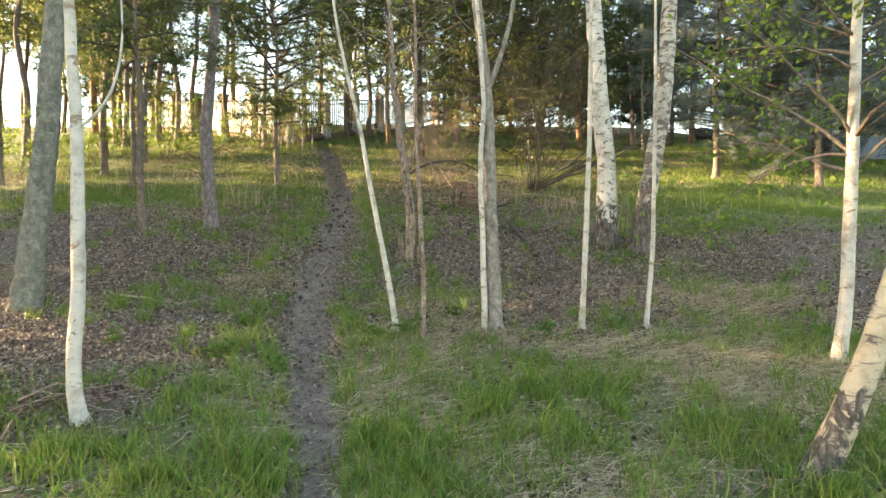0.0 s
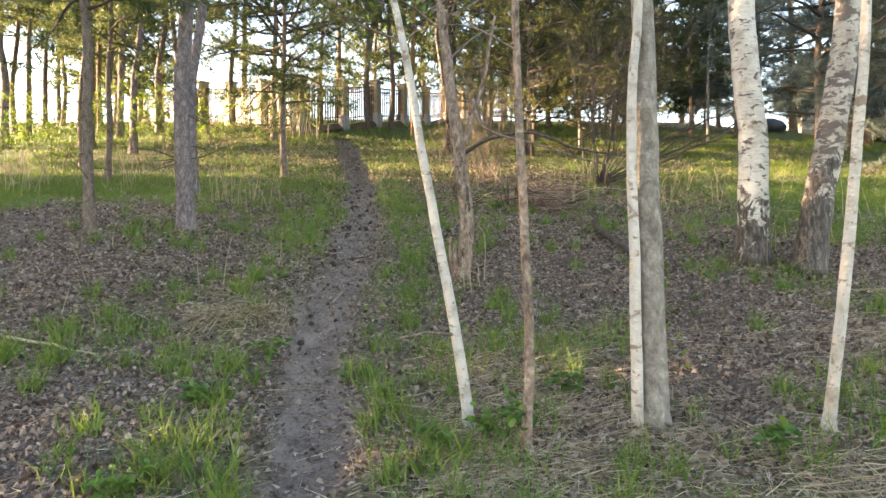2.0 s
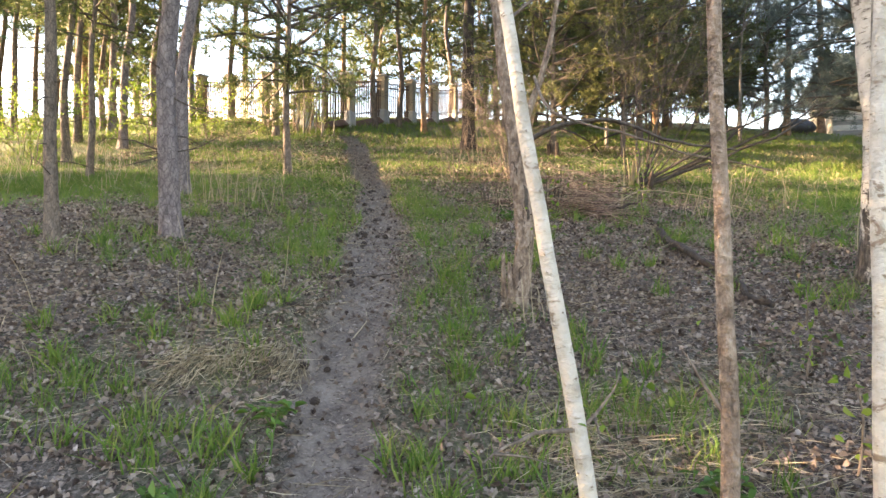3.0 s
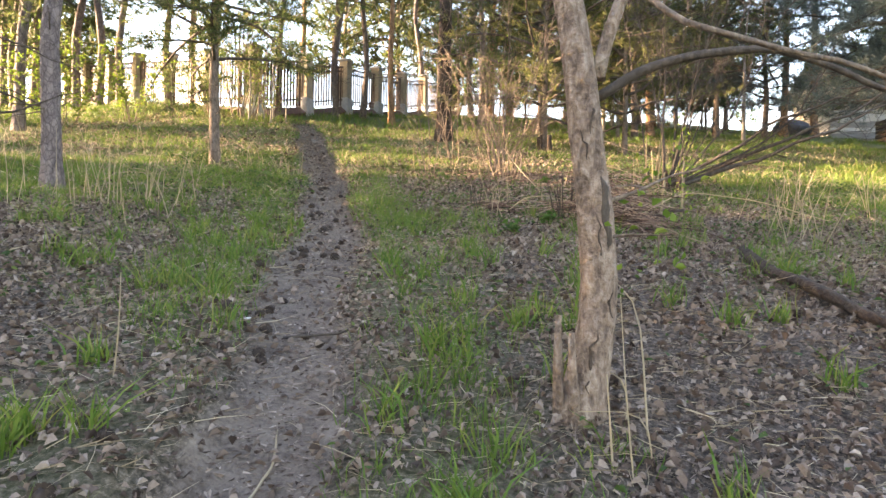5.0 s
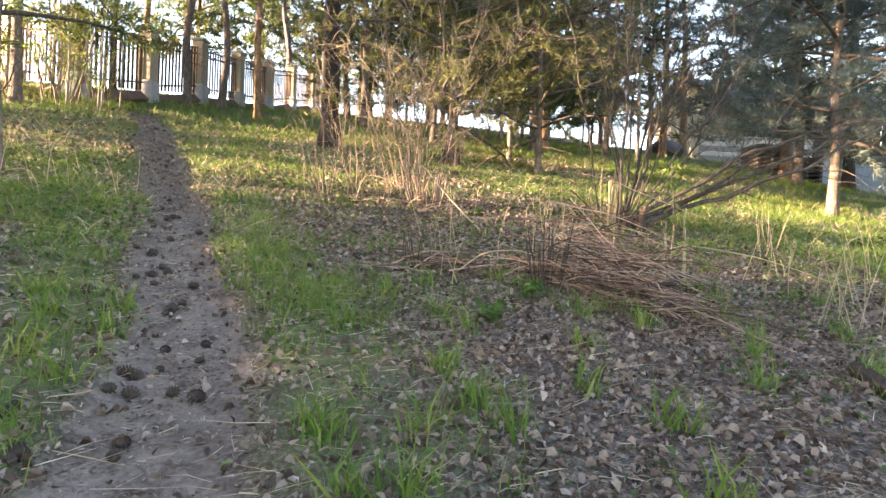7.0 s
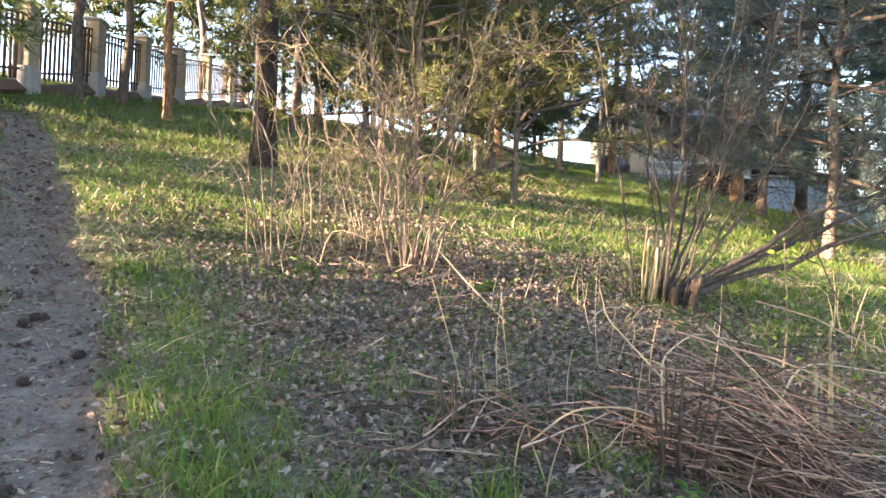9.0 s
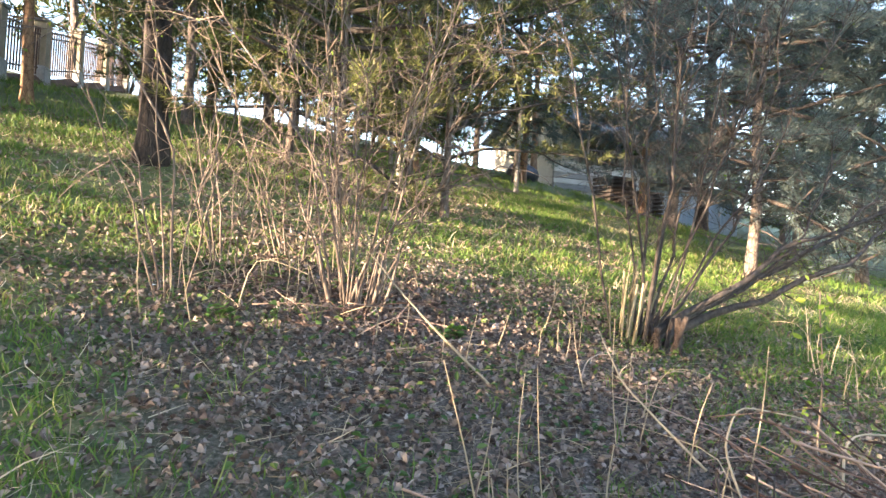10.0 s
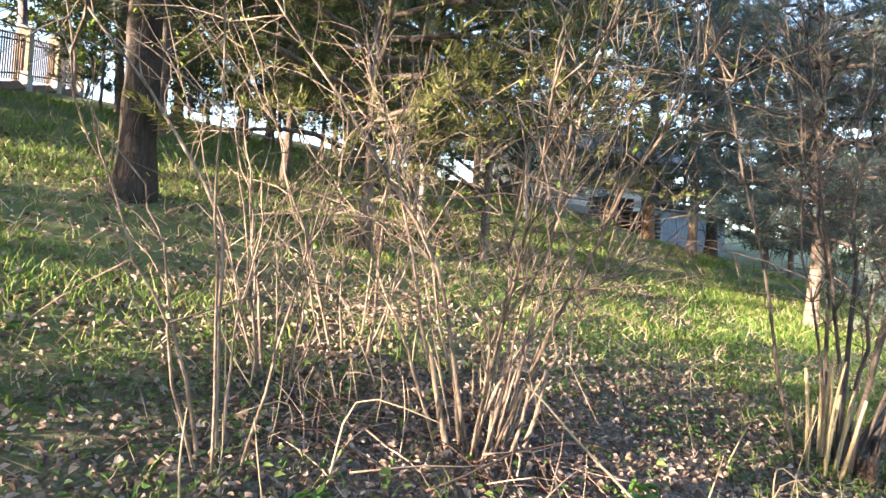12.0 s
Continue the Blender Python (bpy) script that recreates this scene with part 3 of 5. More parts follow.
def twin_extra(th, pts, rad, rng):
    g = Geo()
    g.tube(curve([(-.11, -.06, -.05), (-.12, -.06, .9), (-.15, -.06, 1.78), (-.09, -.06, 2.36), (-.16, -.05, 3.4), (-.3, 0, 5)], rng, 26, .008), np.linspace(.034, .012, 26), 9)
    part("second_stem", g, BIRCH_YOUNG, th, "thin pale stem pressed against the thick one")
    g = Geo()
    i = int(np.argmin(np.abs(pts[:, 2] - 2.45)))
    g.tube(curve([pts[i], pts[i] + (.12, 0, .3), pts[i] + (.3, .02, .95), pts[i] + (.45, .05, 1.7)], rng, 14, .01), np.linspace(.03, .012, 14), 8)
    part("bough", g, GREY, th)


broadleaf("grey_tree", (.52, 5.91), [(-.02, 0, .9), (-.05, 0, 2.24), (-.12, 0, 3.06), (-.15, 0, 3.41)], .077, 8, "grey furrowed young tree with a twin stem", GREY, 16, 350, 0.5, 5, 1.2, extra=twin_extra)
broadleaf("birch_tree", (1.39, 5.79), [(.02, -.12, .82), (.04, -.24, 1.96), (.05, -.3, 3.39)], .031, 6, "thin straight white birch pole", BIRCH_YOUNG, 12, 350, 0.5, 6, 0.9)
broadleaf("birch_tree", (2.5, 8.9), [(.03, 0, 1.25), (-.1, 0, 2.54), (-.16, 0, 3.83)], .15, 13, "tall white birch with a black cracked foot", BIRCH_OLD, 30, 1800, 0.38, 7, 2.0, sides=16)
broadleaf("birch_tree", (2.9, 8.62), [(.17, 0, 1.04), (.37, 0, 2.04), (.47, 0, 3.29), (.5, 0, 3.79)], .14, 13, "old birch leaning away with a dark rough foot", BIRCH_DARK, 30, 1800, 0.38, 8, 2.0, sides=16)
broadleaf("birch_tree", (2.09, 5.92), [(.08, 0, .8), (.11, 0, 1.96), (.13, 0, 3.42)], .026, 6, "very thin pale birch pole", BIRCH_YOUNG, 10, 300, 0.5, 9, 0.9)
broadleaf("birch_tree", (3.47, 4.98), [(.07, 0, .51), (.13, 0, 1.71), (.19, 0, 3.21)], .06, 8, "young birch with bright fresh leaves", BIRCH_YOUNG, 46, 6000, 0.22, 10, 1.9, leaf_size=.06)
broadleaf("leaning_tree", (1.98, 2.98), [(.22, 0, .4), (.37, 0, .79), (.52, 0, 1.22), (.65, 0, 1.59)], .082, 6, "pale leaning trunk with a dark foot", BIRCH_CREAM, 12, 500, 0.5, 11, 1.2)


def cherry_extra(th, pts, rad, rng):
    g = Geo()
    g.tube(curve([(.05, 0, 1.27), (.25, -.02, 1.4), (.46, -.05, 1.45), (.7, -.1, 1.46), (.9, -.13, 1.4), (1.06, -.16, 1.3), (1.25, -.2, 1.24), (1.6, -.25, 1.2)], rng, 26, .006), np.linspace(.021, .007, 26), 8)
    part("bough", g, TWIG_DARK, th, "dark bough arching out and down")
    g = Geo()
    g.tube(curve([(.06, 0, 1.35), (.1, .0, 1.55), (.2, -.02, 1.8), (.27, -.04, 2.1), (.35, -.1, 2.6)], rng, 16, .006), np.linspace(.03, .012, 16), 8)
    part("bough", g, CHERRY, th)
    g = Geo()
    g.tube(curve([(.14, -.05, 1.8), (.17, -.2, 1.6), (.24, -.4, 1.42), (.47, -.48, 1.34), (.72, -.52, 1.26), (1.0, -.55, 1.16), (1.35, -.58, 1.07), (1.7, -.6, 1.0)], rng, 26, .008), np.linspace(.013, .005, 26), 8)
    part("bough", g, TWIG, th, "pale thin bough reaching sideways")
    g = Geo()
    zs = np.linspace(.66, 1.0, 9)
    i = [int(np.argmin(np.abs(pts[:, 2] - z))) for z in zs]
    g.tube([pts[k] + np.array([.38, -.92, 0]) * rad[k] * .93 + (0, 0, z - pts[k][2]) for k, z in zip(i, zs)], [.003, .01, .013, .016, .015, .013, .014, .009, .003], 7, True, .5, rng)
    part("scar", g, TWIG_DARK, th, "dark open crack in the bark")
    for ux, uy, za, zb, w in ((-.7, -.71, .16, .34, .004), (-.25, -.97, .6, .82, .003), (.05, -1, .12, .36, .006), (-.5, -.86, 1.02, 1.14, .004), (.5, -.86, .25, .55, .005), (.1, -1, 1.12, 1.3, .005)):
        g = Geo()
        zs = np.linspace(za, zb, 9)
        i = [int(np.argmin(np.abs(pts[:, 2] - z))) for z in zs]
        bend = np.cumsum(rng.normal(size=9)) * .12
        run = [pts[k] + np.array([ux - uy * q, uy + ux * q, 0]) / math.hypot(1, q) * rad[k] * .97 + (0, 0, z - pts[k][2]) for k, z, q in zip(i, zs, bend)]
        g.tube(run, w * np.array([.2, .6, 1, .7, 1.1, .8, 1, .5, .2]), 6, True, .4, rng)
        part("bark_crack", g, LOG, th, "dark fissure in the bark")
    for k, (a, b) in enumerate((((-.07, -.02, 0), (-.09, -.05, .42)), ((-.02, -.06, 0), (-.05, -.1, .36)))):
        g = Geo()
        g.tube(curve([a, ((a[0] + b[0]) / 2 - .01, b[1], .2), b], rng, 8), np.linspace(.03, .012, 8), 7)
        part("stub", g, CHERRY, th, "short broken side shoot")


broadleaf("cherry_tree", (-.56, 8.55), [(.06, 0, .29), (.1, 0, .57), (.05, 0, .88), (.01, 0, 1.22), (-.03, .02, 1.55), (-.06, .03, 1.67)], .078, 5.5, "crooked scarred cherry trunk with peeling pinkish-grey bark", CHERRY, 26, 800, 0.42, 12, 2.0, 2, 16, 0.3, cherry_extra)

# ---- pines ----
thin_pine = pine("pine_tree", 21, 12, .115, .39, 2.6, 48, "straight slender pine with a bare stem", NEEDLE, dense=7, tuft=.28, far=True, thin=1.15)
# The last seven spots, far left, were added to block sun from the path.
plant(thin_pine, [(-4.95, 9.55, .58, 10), (-9.6, 16.7, .8, 120), (-7.6, 14.3, .55, 200), (-11.2, 19.5, .9, 160), (-4.15, 26.0, .9, 20), (-8.7, 23.9, .9, 70), (-15.5, 22.8, .9, 190), (-3.45, 27.5, 1, 230), (.65, 25.8, 1, 300), (.7, 31, 1.1, 33), (3.4, 29, 1.0, 77), (-6.4, 27.5, .9, 140), (-15, 26.2, .95, 15), (-13.6, 24.6, .9, 99), (-16, 20.5, .9, 33), (-19.5, 24, .95, 66), (-19, 28.6, 1, 175), (-20.5, 32, 1, 255), (-22, 34, 1.05, 15), (-24.5, 33, 1.05, 95), (-18, 25.5, .95, 121)])
grey_pine = pine("pine_tree", 22, 14, .135, .43, 2.5, 44, "grey-barked pine with dead low twigs", NEEDLE, PINE_GREY, 18, dense=7, tuft=.29, far=True, thin=1.15)
plant(grey_pine, [(-3.97, 9.95, .78, 0), (-5.15, 12.7, .75, 50), (-9.45, 18.6, .8, 100), (-12.1, 22.5, .9, 150), (-10.8, 24.0, .9, 200), (-9.9, 23.5, .8, 20), (-14, 19.8, .9, 250), (-11.3, 14.9, .8, 300), (-12, 25, 1, 65), (-5.2, 33, 1.1, 10), (-1.5, 36, 1.1, 222)])
big_pine = pine("pine_tree", 23, 17, .17, .25, 3.4, 56, "thick pine with deeply furrowed bark, darkened as if backlit", NEEDLE, PINE_BACKLIT, 6, 0.012, 30, thin=.6)
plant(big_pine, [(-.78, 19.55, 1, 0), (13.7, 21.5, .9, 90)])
red_pine = pine("pine_tree", 24, 15, .14, .5, 2.5, 42, "sunlit pine with orange flaking bark", NEEDLE, PINE_RED, 8, dense=7, tuft=.29, far=True, thin=1.15)
plant(red_pine, [(-2.28, 25.3, .75, 0), (1.6, 31.5, .9, 60), (11.2, 26.5, .9, 120), (13.14, 23.1, 1.15, 180), (14.1, 29.2, 1, 240), (5.6, 24, .85, 300), (2.6, 33, 1.1, 15), (-7.3, 36, 1.1, 75), (-12, 34, 1.2, 111), (8.3, 31, 1.1, 5), (-17, 29, 1.2, 40)])
bushy = pine("pine_tree", 25, 8.5, .1, .17, 2.6, 70, "bushy blue-green pine with low boughs", NEEDLE_BLUE, PINE, 3, 0.02, 24, .22, thin=.52)
plant(bushy, [(7.8, 16.7, .95, 0), (10.8, 20.4, 1.1, 60), (9.6, 14.9, .9, 190), (13.2, 17.2, 1.1, 260), (9.8, 25.2, .95, 30)])
low_pine = pine("pine_tree", 26, 9, .09, .22, 2.7, 56, "bushy green pine with low boughs", NEEDLE, PINE, 6, 0.02, 12, .23, thin=.8)
plant(low_pine, [(4.6, 22.5, 1, 70), (-4.2, 14.9, .8, 140), (-6.2, 20.6, 1.1, 85), (8, 24.8, 1.05, 210), (1.9, 22.4, .85, 280)])
olive_pine = pine("pine_tree", 28, 9, .08, .13, 3.1, 70, "thin-needled olive pine with low twiggy boughs", NEEDLE_OLIVE, PINE, 10, 0.02, 15, .17)
plant(olive_pine, [(1.3, 18.6, .85, 0), (3.0, 18.6, .75, 150)])
far_pine = pine("pine_tree", 27, 9, .1, .18, 2.7, 44, "far bushy pine behind the slope or added out of view for shade", NEEDLE, PINE, 3, 0.02, 5, .42, True, thin=1.1)
plant(far_pine, [(18, 30.5, 1.2, 20), (20, 22, .9, 100), (24, 20, .9, 7), (27, 26, 1.2, 77), (30, 18, 1.0, 147), (25, 13, 1.0, 217), (23, 31, 1.4, 287), (5.5, 33, 1.1, 5), (9.5, 36, 1.3, 65), (12.5, 33, 1.1, 125), (6.8, 40, 1.4, 185),
                 (26, 37, 1.5, 245), (14, 42, 1.5, 305), (31, 31, 1.5, 25), (34, 24, 1.5, 145), (2.5, 42, 1.4, 265),
                 # The last three of this row were added as sun blockers for the path.
                 (-2.8, 40, 1.5, 140), (-6.0, 41.5, 1.5, 220), (.2, 43.5, 1.5, 300), (-15.6, 28.6, 1.15, 10), (-17.2, 31, 1.2, 90), (-18.6, 33.6, 1.25, 210),
                 (7.2, 29.6, .6, 110), (9.4, 28.4, .5, 190), (5, 31.2, .6, 270), (11.2, 31.5, .6, 350), (8, 34, .8, 315),
                 (21, 16, .8, 15), (28, 15, 1.0, 175), (22, 10, 1.0, 255), (33, 19.5, 1.1, 55), (23.5, 23.5, .7, 215), (30, 22, .8, 115),
                 # Unseen wood left of the view, added to shade the foreground and path.
                 (-17.5, -5, 1.1, 20), (-19, -1.5, 1.2, 80), (-17, 1.2, 1.0, 140), (-20.5, 3.6, 1.2, 200), (-17.8, 5.6, 1.05, 260), (-19.5, 8.4, 1.2, 320), (-18.2, 10.9, 1.0, 50), (-24, 1, 1.4, 110), (-25, 6.5, 1.4, 170), (-24, 11.5, 1.3, 230), (-22, -8, 1.4, 290), (-21.5, 10.1, 1.1, 75), (-16.6, 8.9, .8, 5), (-17.6, 13.0, .9, 75), (-22, 13.8, 1.1, 15),
                 (1.6, 27.6, .42, 33), (4.1, 28.4, .5, 93), (6.3, 27.4, .4, 153), (7.9, 29.2, .5, 213), (9.9, 29.8, .45, 273), (3, 31.2, .55, 333), (.1, 30, .45, 63)])


# ---- shrubs ----
def bush(name, x, y, stems, label, mat, seed, twigs=5, leafn=0, high=2.2, spread=1.0, r=.012, fixed=(), twig_mat=None, leaf=.02, thick=1.0, wob=.025):
    """A many-stemmed shrub: each main stem is a part, the twigs another."""
    rng = np.random.default_rng(seed)
    th = thing(name, x, y, gz(x, y) - .03, label, "shrub")
    tw, ends = Geo(), []
    runs = [np.array([(0, 0, 0)] + list(f)) for f in fixed]
    for k in range(stems):
        az, q = rng.uniform(0, 6.28), rng.uniform(.25, 1) * spread
        h = high * rng.uniform(.55, 1.1)
        b0 = np.array([np.cos(az), np.sin(az), 0]) * rng.uniform(.03, .2)
        d = np.array([np.cos(az), np.sin(az), 0]) * q
        runs.append(np.array([b0, b0 + d * .26 + (0, 0, h * .3), b0 + d * .6 + (0, 0, h * .68), b0 + d * 1.0 + (0, 0, h)]))
    for run in runs:
        g = Geo()
        p = curve(run, rng, 14, wob)
        rr = r * rng.uniform(.6, 1.3) * (1.15 if len(run) > 4 else 1) * (thick if len(run) > 5 and run[2][0] > .8 else 1)
        g.tube(p, np.linspace(rr, rr * .3, 14), 6, False)
        part("stem", g, mat, th)
        for _ in range(twigs):
            j = rng.integers(4, 14)
            w = limb(tw, p[j], (p[j] - p[j - 1]) / np.linalg.norm(p[j] - p[j - 1]) + rng.normal(size=3) * .6, rng.uniform(.25, .9), .0045, rng, .1, 3, 5, .09)
            ends.append(w)
            for _ in range(2):
                j2 = rng.integers(1, 5)
                ends.append(limb(tw, w[j2], rng.normal(size=3) + (w[-1] - w[0]), rng.uniform(.12, .4), .0028, rng, .1, 3, 4, .09))
    tagged(part("twig_mass", tw, twig_mat or mat, th), kind="stuff")
    if leafn:
        g, at = Geo(), np.vstack(ends)
        leaves(g, at[rng.integers(0, len(at), leafn)] + rng.normal(size=(leafn, 3)) * .02, rng.uniform(.6, 1.5, leafn) * leaf, rng)
        part("foliage", g, LEAF, th, "tiny opening buds and leaves")
    return th


bush("hazel_bush", 0, 15.2, 13, "bare many-stemmed tan hazel bush", TWIG, 31, 19, 700, 2.5, 2.0, .009,
     [[(.09, -.08, .42), (.33, -.27, .79), (.6, -.48, 1.0), (.8, -.62, 1.1)], [(-.11, .07, .6), (-.2, .13, 1.08), (-.5, .35, 1.48), (-.81, .57, 2.05), (-1.2, .8, 2.6)]])
bush("hazel_bush", -1.1, 15.45, 5, "few thin bare hazel shoots", TWIG, 32, 5, 60, 1.9, .8, .008, [[(-.03, .01, .54), (-.01, -.01, .94), (-.25, .16, 1.39), (-.5, .34, 1.75), (-.8, .5, 2.2)]])
bush("hazel_bush", -.62, 16.1, 8, "small clump of bare hazel shoots", TWIG, 33, 5, 80, 1.6, .8, .009, [[(-.26, .18, .52), (-.1, .06, .89), (.17, -.15, 1.26), (.4, -.3, 1.6)]])
bush("hazel_bush", .05, 16.5, 8, "small clump of bare hazel shoots", TWIG, 34, 5, 80, 1.9, .8, .01)
bush("willow_bush", 2.14, 14.4, 8, "dark willow bush with boughs leaning over", TWIG_DARK, 35, 40, 420, 3.5, 1.5, .0145,
     [[(.5, -.14, .18), (1.0, -.3, .36), (1.5, -.46, .58), (2.2, -.62, .9), (2.9, -.75, 1.25)], [(.5, -.05, .24), (1.1, -.14, .5), (1.7, -.26, .74), (2.4, -.36, 1.0), (3.0, -.4, 1.4)],
      [(.33, -.13, .37), (.64, -.26, 1.04), (1.14, -.46, 1.72), (1.45, -.59, 2.44), (1.7, -.7, 3)], [(.4, -.16, .32), (.86, -.35, .59), (1.32, -.54, .86), (1.78, -.73, 1.08), (2.3, -.9, 1.3)],
      [(.02, -.01, .54), (-.07, .03, 1.15), (-.21, .09, 1.91), (-.32, .14, 2.47), (-.4, .2, 3)], [(.68, -.19, .37), (1.21, -.34, .68), (1.56, -.44, .87), (1.79, -.5, 1.3), (2, -.5, 1.8)],
      [(.45, -.12, .43), (.8, -.22, .92), (1.08, -.29, 1.59), (1.19, -.31, 2.26), (1.3, -.3, 3)], [(.35, -.09, .49), (.43, -.11, 1.05), (.72, -.18, 1.73), (1.07, -.27, 2.53), (1.2, -.3, 3.1)]], thick=2.1, wob=.05)


# ---- cut stakes, stumps, stems ----
def stake_clump(x, y, n, h, seed, label, mat, r=.016, lean=.25, name="cut_stems"):
    rng = np.random.default_rng(seed)
    th = thing(name, x, y, gz(x, y) - .03, label, "stump")
    for _ in range(n):
        g = Geo()
        a, q = rng.uniform(0, 6.28), rng.uniform(.03, .17)
        b = np.array([np.cos(a) * q, np.sin(a) * q, 0])
        hh = h * rng.uniform(.55, 1.1)
        top = b * (1 + lean * 3) + np.array([rng.normal() * .03, rng.normal() * .03, hh])
        g.tube(curve([b, (b + top) / 2 + rng.normal(size=3) * .012, top], rng, 6), np.linspace(r, r * .7, 6) * rng.uniform(.7, 1.2), 7)
        part("stem", g, mat, th)
    return th


stake_clump(2.0, 14.46, 11, .66, 41, "pale cut willow stems in a tight clump", STAKE, .012, .3)
stake_clump(.28, 12.35, 15, .5, 44, "dark dead stems standing in brushwood", TWIG_DARK, .007, .2, "dead_stems")
stake_clump(-.55, 12.85, 12, .3, 45, "dark dead stems standing in brushwood", TWIG_DARK, .006, .2, "dead_stems")
stake_clump(2.24, 14.26, 8, .3, 42, "dark chopped foot of the willow bush", LOG, .04, .1)
stake_clump(.05, 15.15, 9, .5, 43, "cut dead stems at the foot of the hazel", TWIG, .014)


def pale_trunk(x, y, h, r, seed, label, mat, name="young_tree", lean=(0, 0)):
    return broadleaf(name, (x, y), [(lean[0] * .4, lean[1] * .4, h * .4), (lean[0], lean[1], h)], r, h + 2.0, label, mat, 12, 260, .35, seed, .9, 3, 9)


for x, y, h, r, k in ((2.93, 19.9, 2.6, .055, 51), (4.08, 22.4, 2.6, .05, 52), (5.75, 24.5, 3, .055, 53), (5.4, 27, 3, .06, 54), (7.7, 22.6, 3, .06, 55), (-6.1, 22.0, 2, .03, 57)):
    pale_trunk(x, y, h, r, k, "small sunlit tree with a pale stem", GREY)
for x, y, h, r, k in ((-5.5, 20.9, 2.4, .024, 151), (-5.25, 21.3, 2.8, .02, 152), (-5.0, 21.0, 2.2, .022, 153), (-4.75, 21.5, 2.6, .018, 154), (-5.8, 21.4, 2.5, .026, 155), (-5.1, 21.6, 3.0, .02, 156)):
    broadleaf("young_tree", (x, y), [(.03, 0, h * .4), (.1 * math.sin(k * 1.7), .02, h)], r, h + 1.6, "slim pale sapling in yellow-green leaf before the fence", GREY, 10, 420, .3, k, .9, 5, 8)
for x, y, k in ((-5.6, 21.2, 61), (-6.0, 21.6, 62), (-6.5, 21.3, 63), (-5.2, 21.9, 64), (-13.5, 17.5, 65), (-11.8, 16.2, 66), (-10.4, 19.4, 67), (-9.2, 19.8, 69), (-8.0, 20.2, 70), (-12.8, 19.5, 171), (-16, 20.5, 172), (-13.2, 15.4, 173), (-10.2, 16.4, 174), (-14.6, 16.6, 175), (-8.8, 18.6, 176), (-14.8, 18.5, 68)):
    tall = x > -7
    bush("leafy_bush", x, y, 9 if tall else 6, "thin shrub with yellow-green spring leaves", TWIG, k, 6, 700 if tall else 1500, 2.5 if tall else 1.6, .9, .013 if tall else .01, leaf=.048)
ridge_bush = bush("leafy_bush", 3, 36, 9, "broad shrub in yellow-green leaf on the ridge", TWIG, 261, 7, 1500, 2.6, 1.7, .02, leaf=.085)
for x, y, q in ((5.5, 35, .9), (8.8, 37.5, 1.1), (12, 36, 1), (14.5, 34.5, .8), (.5, 38.5, 1.1), (9.8, 33, .7), (26, 22.5, 1), (24.5, 16, .8), (20, 17, .8), (28, 19, 1.1)):
    copy_thing(ridge_bush, pose(x, y, gz(x, y) - .03, 0, 0, 67 * x) @ Matrix.Diagonal((q, q, q, 1)))
stake_clump(1.28, 18.47, 3, .55, 58, "short broken tree stump in the grass", LOG, .055, .05, "tree_stump")


def leafy_shoot(x, y, h, seed):
    rng = np.random.default_rng(seed)
    th = thing("leafy_shoot", x, y, gz(x, y) - .02, "single upright shoot with fresh green leaves", "sapling")
    g, l = Geo(), Geo()
    p = curve([(0, 0, 0), (.03, 0, h * .5), (0, .02, h)], rng, 10, .01)
    g.tube(p, np.linspace(.008, .003, 10), 5)
    part("stem", g, TWIG, th)
    at = np.repeat(p[2:], max(3, int(h * 6)), 0)
    leaves(l, at + rng.normal(size=at.shape) * .05, rng.uniform(.03, .07, len(at)), rng)
    tagged(part("foliage", l, LEAF, th), kind="stuff")


for x, y, h, k in ((5.6, 9.2, 1.5, 71), (1.1, 7.5, .55, 72), (2.6, 6.6, .6, 73), (.75, 6.5, .5, 74), (1.75, 12.9, 1.0, 75), (1.5, 12.3, .5, 76)):
    leafy_shoot(x, y, h, k)


# ---- dry stalks ----
def stalk_clump(x, y, n, h, spread, seed, label="clump of dry straw-coloured stalks"):
    rng = np.random.default_rng(seed)
    th = thing("dry_stalks", x, y, gz(x, y), label, "dry stalks")
    for _ in range(n):
        g = Geo()
        b = np.array([rng.normal() * spread, rng.normal() * spread, 0])
        b[2] = gz(x + b[0], y + b[1]) - gz(x, y) - .02
        hh, d = h * rng.uniform(.3, 1.15), rng.normal(size=2) * .2
        top = b + np.array([d[0], d[1], 1]) * hh
        run = [b, b + (top - b) * .5 + rng.normal(size=3) * .015, top]
        if rng.random() < .25:
            run.append(top + np.array([rng.normal() * .2, rng.normal() * .2, rng.uniform(-.15, .05)]))
        p = curve(run, rng, 7)
        g.tube(p, np.linspace(.004, .0018, 7) * rng.uniform(.7, 1.4), 5, False)
        part("stalk", g, STRAW, th)


